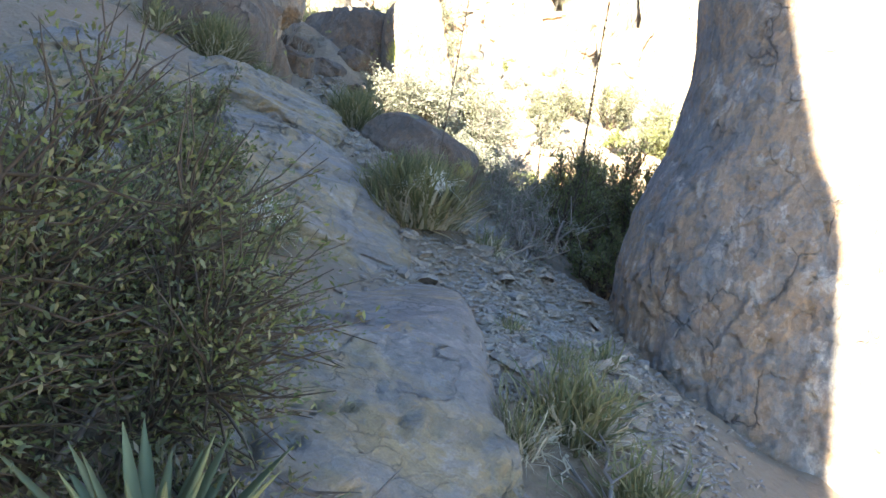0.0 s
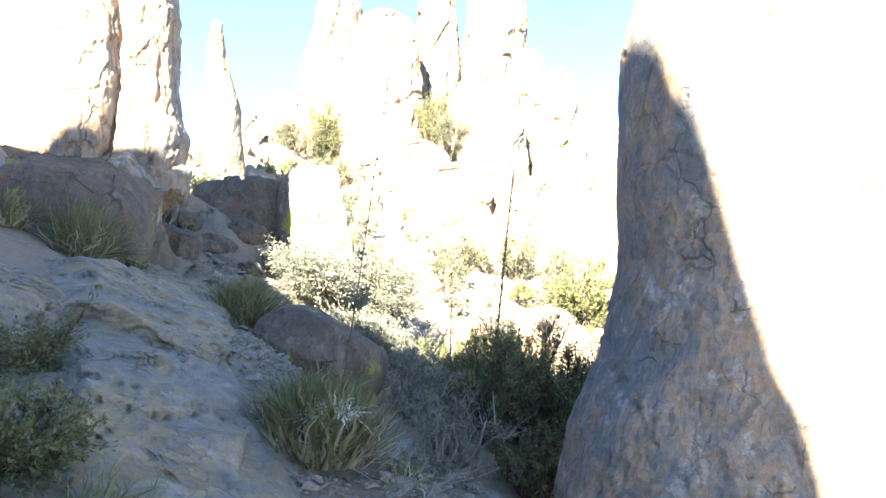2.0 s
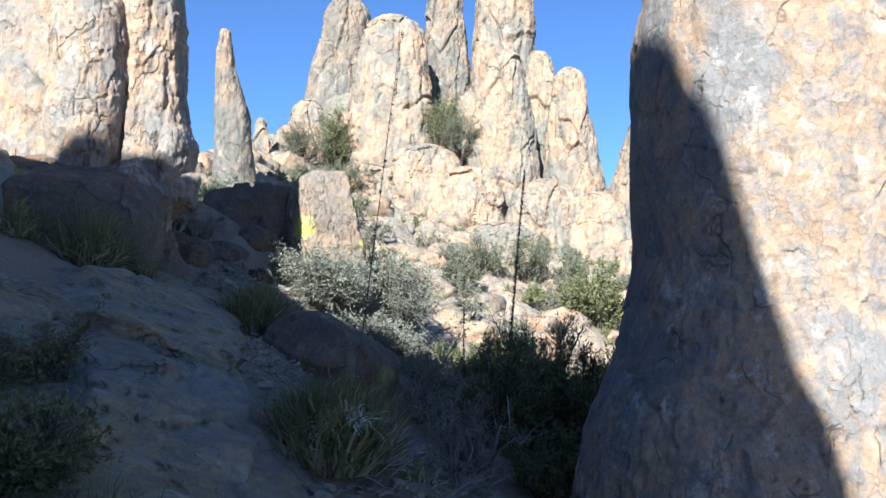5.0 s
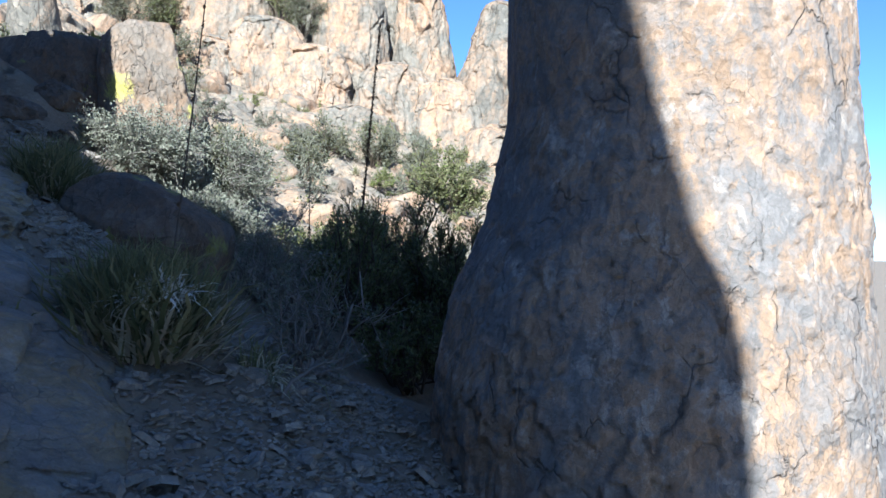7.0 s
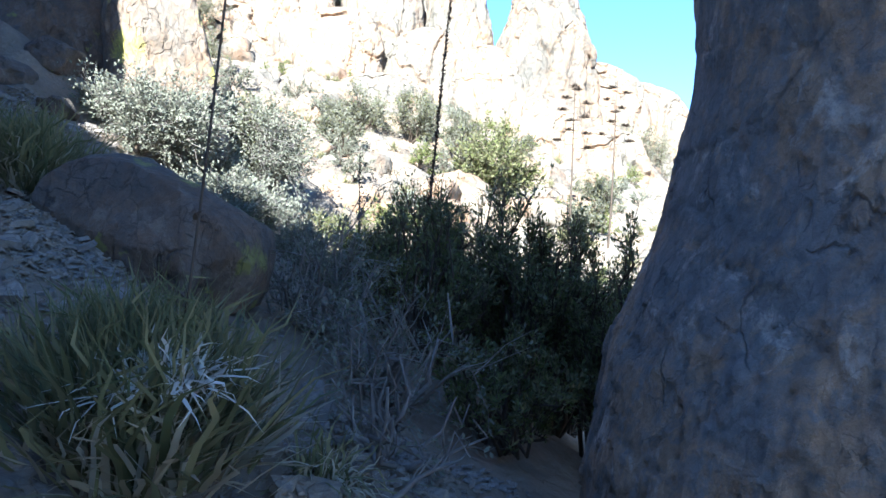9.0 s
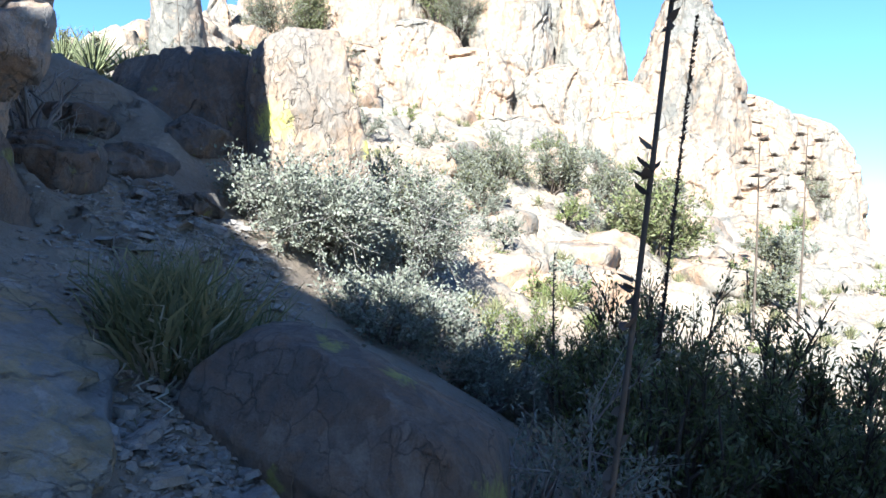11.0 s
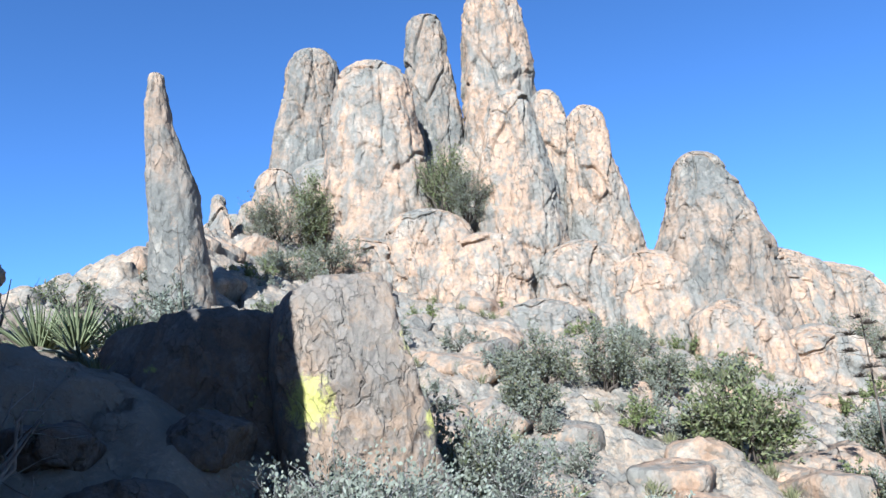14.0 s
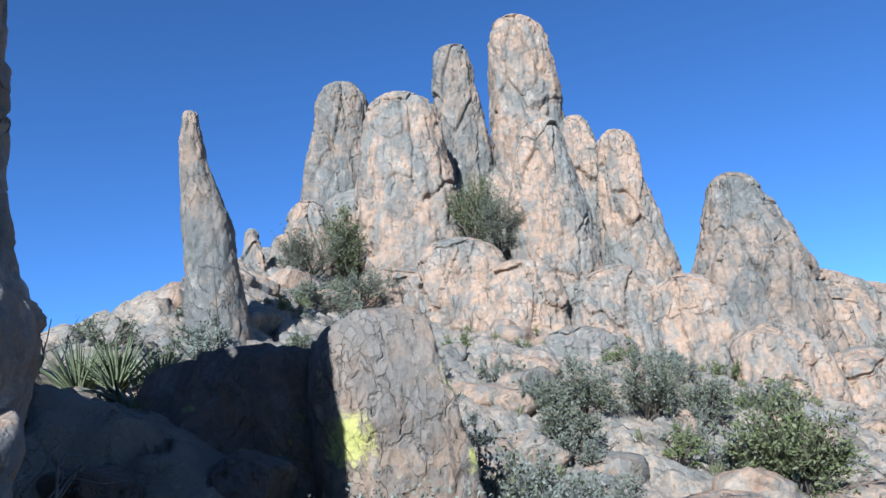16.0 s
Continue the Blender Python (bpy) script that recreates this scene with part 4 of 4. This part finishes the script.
grass_clump(-1.6, 12.4, 0.5, 0.35, 320, 175, "yellow sunlit grass on the saddle", dry=0.6)
grass_clump(-2.6, 12.6, 0.5, 0.35, 320, 176, "yellow sunlit grass on the saddle", dry=0.6)

for k, (bx, by) in enumerate([(1.9, 15.2), (2.2, 14.8), (2.45, 14.4), (2.7, 14.1), (2.95, 13.8), (2.2, 21.8)]):
    grass_clump(bx, by, 0.35, 0.36, 260, 340 + k, "bright yellow-green yucca clump on the sunlit slope", "yucca_clump", 0.025, dry=0.35, mat=OLIVE, group="yucca clumps on the slope")
for k, (bx, by) in enumerate([(-1.5, 13.4), (-2.9, 14.2), (-3.4, 15.3), (-1.2, 15.6), (-2.2, 16.8), (-4.1, 16.6), (-0.4, 18.2), (-1.9, 19.5)]):
    shrub("saddle_shrub", bx, by, (0.45, 0.45, 0.42), 2200, 0.04, [GREYLEAF, OLIVE], 350 + k, "low dusty green shrub behind the saddle", stems=10, leaf_form=0.45, group="low shrubs behind the saddle")

# ---- shrubs on the hill ----
HILL = "round grey-green shrub among rocks on the hill"
for k, (bx, by, half, tall, n) in enumerate([(0.4, 13.2, 0.65, 1.1, 5000), (3.0, 19.6, 0.7, 0.9, 4000), (4.2, 19.8, 0.75, 1.0, 4000), (5.5, 20.2, 0.5, 0.7, 3000), (2.35, 18.2, 0.4, 0.7, 2500), (-0.7, 22.0, 0.9, 0.8, 4000), (3.5, 28.2, 0.7, 1.8, 4000), (-2.2, 28.6, 1.2, 1.4, 4000), (-0.8, 27.0, 0.9, 1.0, 3500), (7.5, 21.5, 0.6, 0.7, 3000), (13.0, 25.5, 1.2, 1.5, 4000), (15.0, 27.0, 1.3, 1.6, 4000), (-1.9, 24.5, 0.8, 0.8, 3000), (6.4, 15.5, 0.5, 0.5, 3000), (7.8, 17.5, 0.6, 0.7, 3000)]):
    shrub("hill_shrub", bx, by, (half, half, tall), int(n * 1.8), 0.052, [GREYLEAF, DARKLEAF], 180 + k, HILL, stems=14, leaf_form=0.5, group="shrubs on the hill", z=9.0 if by == 28.2 else None)
for k, (bx, by, bz, half, tall, n) in enumerate([(2.85, 29.0, 9.2, 0.7, 2.5, 6500), (-1.3, 29.6, 8.6, 0.6, 2.4, 6500), (5.25, 17.2, None, 0.85, 1.35, 8000)]):
    shrub("juniper_tree", bx, by, (half, half, tall), n, 0.08, [DARKLEAF, OLIVE], 200 + k, "small dark green tree among rocks on the hill", "tree", z=bz, stems=16, leaf_form=0.45, upright=0.3, group="small trees on the hill")

# ---- loose rocks and tufts on the hill ----
rs = np.random.RandomState(77)
seeds = []
for k in range(8):
    w = rs.uniform(0.8, 1.4)
    seeds.append(boulder("hill_rock", (0, 0, 0), (0.75 * w, 0.55, 0.42), FAR_ROCK, 300 + k, 3.4, 0.14, 0, (0, 0), 4, "pale weathered rock on the sunlit hill", "rock", group="loose rocks on the hill"))
spots = []
while len(spots) < 60:
    hx, hy = rs.uniform(-5, 14), rs.uniform(12.8, 27)
    if hx - 0.42 * (hy - 12) > 5.5 or (hx < 0.6 and hy < 13.6) or (hx < -1.2 and hy < 20):
        continue
    spots.append((hx, hy))
for k, (hx, hy) in enumerate(spots):
    m = pose(hx, hy, on_ground(hx, hy, 0.12), rs.uniform(4, 22), rs.uniform(-14, 14), rs.uniform(0, 360))
    if k < 8:
        seeds[k].matrix_basis = m
    else:
        copy_thing(seeds[k % 8], m)
tufts = [grass_clump(0, 0, 0.3, 0.3, 110, 320 + k, "sunlit straw-coloured grass tuft on the hill", "grass_tuft", 0.016, dry=0.55 if k % 2 else 0.2, z=0.0, group="grass tufts on the hill") for k in range(4)]
for k in range(110):
    hx, hy = rs.uniform(-4, 12), rs.uniform(12.6, 27)
    m = pose(hx, hy, on_ground(hx, hy, 0.02), 0, 0, rs.uniform(0, 360))
    if k < 4:
        tufts[k].matrix_basis = m
    else:
        copy_thing(tufts[k % 4], m)
bushes = [shrub("low_shrub", 0, 0, (0.42, 0.42, 0.5), 1300, 0.05, [(GREYLEAF, SILVER, OLIVE)[k % 3]], 330 + k, "low grey-green shrub on the sunlit hill", z=0.0, stems=9, leaf_form=0.5, group="low shrubs on the hill") for k in range(6)]
for k in range(80):
    hx, hy = rs.uniform(-4, 13), rs.uniform(12.8, 27)
    m = pose(hx, hy, on_ground(hx, hy, 0.03), 0, 0, rs.uniform(0, 360))
    if k < 6:
        bushes[k].matrix_basis = m
    else:
        copy_thing(bushes[k % 6], m)

# ---- scree of the trail ----
def flake(name, seed):
    """A flat broken stone with chipped edges."""
    r = np.random.RandomState(seed)
    n = 7
    a = np.sort(r.uniform(0, 2 * np.pi, n))
    rad = r.uniform(0.6, 1.0, n)
    lo = np.stack([np.cos(a) * rad, np.sin(a) * rad * 0.75, np.full(n, -0.14)], 1)
    up = lo * (0.86, 0.86, 0) + np.stack([np.zeros(n), np.zeros(n), 0.13 + r.uniform(-0.05, 0.05, n)], 1)
    v = np.vstack([lo, up, [[0, 0, 0.16]]])
    f = [(k, (k + 1) % n, n + (k + 1) % n, n + k) for k in range(n)] + [(n + k, n + (k + 1) % n, 2 * n) for k in range(n)]
    me = bpy.data.meshes.new(name)
    me.from_pydata(v.tolist(), [], f)
    me.materials.append(SCREE)
    return me


def scree_spot():
    y = rs.uniform(3.0, 10.6)
    if y < 6.7 and rs.uniform() < 0.75:
        return rs.normal(0.78, 0.32), y
    return float(trail_x(y)) + rs.normal(0.12, 0.26), y


flakes = [flake("stone", 400 + k) for k in range(10)]
for k in range(290):
    sx, sy = scree_spot()
    ob = new("stone", flakes[k % 10])
    ob.parent = ground
    size = rs.uniform(0.045, 0.12) * (1.25 if k % 9 == 0 else 1)
    ob.matrix_basis = pose(sx, sy, on_ground(sx, sy) + size * 0.1 + 0.012, 12 + rs.normal(0, 9), 14 + rs.normal(0, 9), rs.uniform(0, 360)) @ Matrix.Diagonal((size, size, size, 1))
many = np.array([scree_spot() for _ in range(13000)])
many[:, 0] += rs.normal(0, 0.2, len(many))
rest = bumpy(many[:, 0], many[:, 1])
vv, ff, o = [], [], 0
for k, ((sx, sy), sz) in enumerate(zip(many, rest)):
    size = rs.uniform(0.011, 0.042)
    me = flakes[k % 10]
    m = pose(sx, sy, sz + size * 0.1 + 0.006, 10 + rs.normal(0, 12), 12 + rs.normal(0, 12), rs.uniform(0, 360)) @ Matrix.Diagonal((size, size, size, 1))
    vv += [(m @ q.co)[:] for q in me.vertices]
    ff += [[o + q for q in p.vertices] for p in me.polygons]
    o = len(vv)
tagged(link("gravel", vv, ff, SCREE, flat=True), "loose flat gravel and chips on the trail", "gravel", kind="stuff")
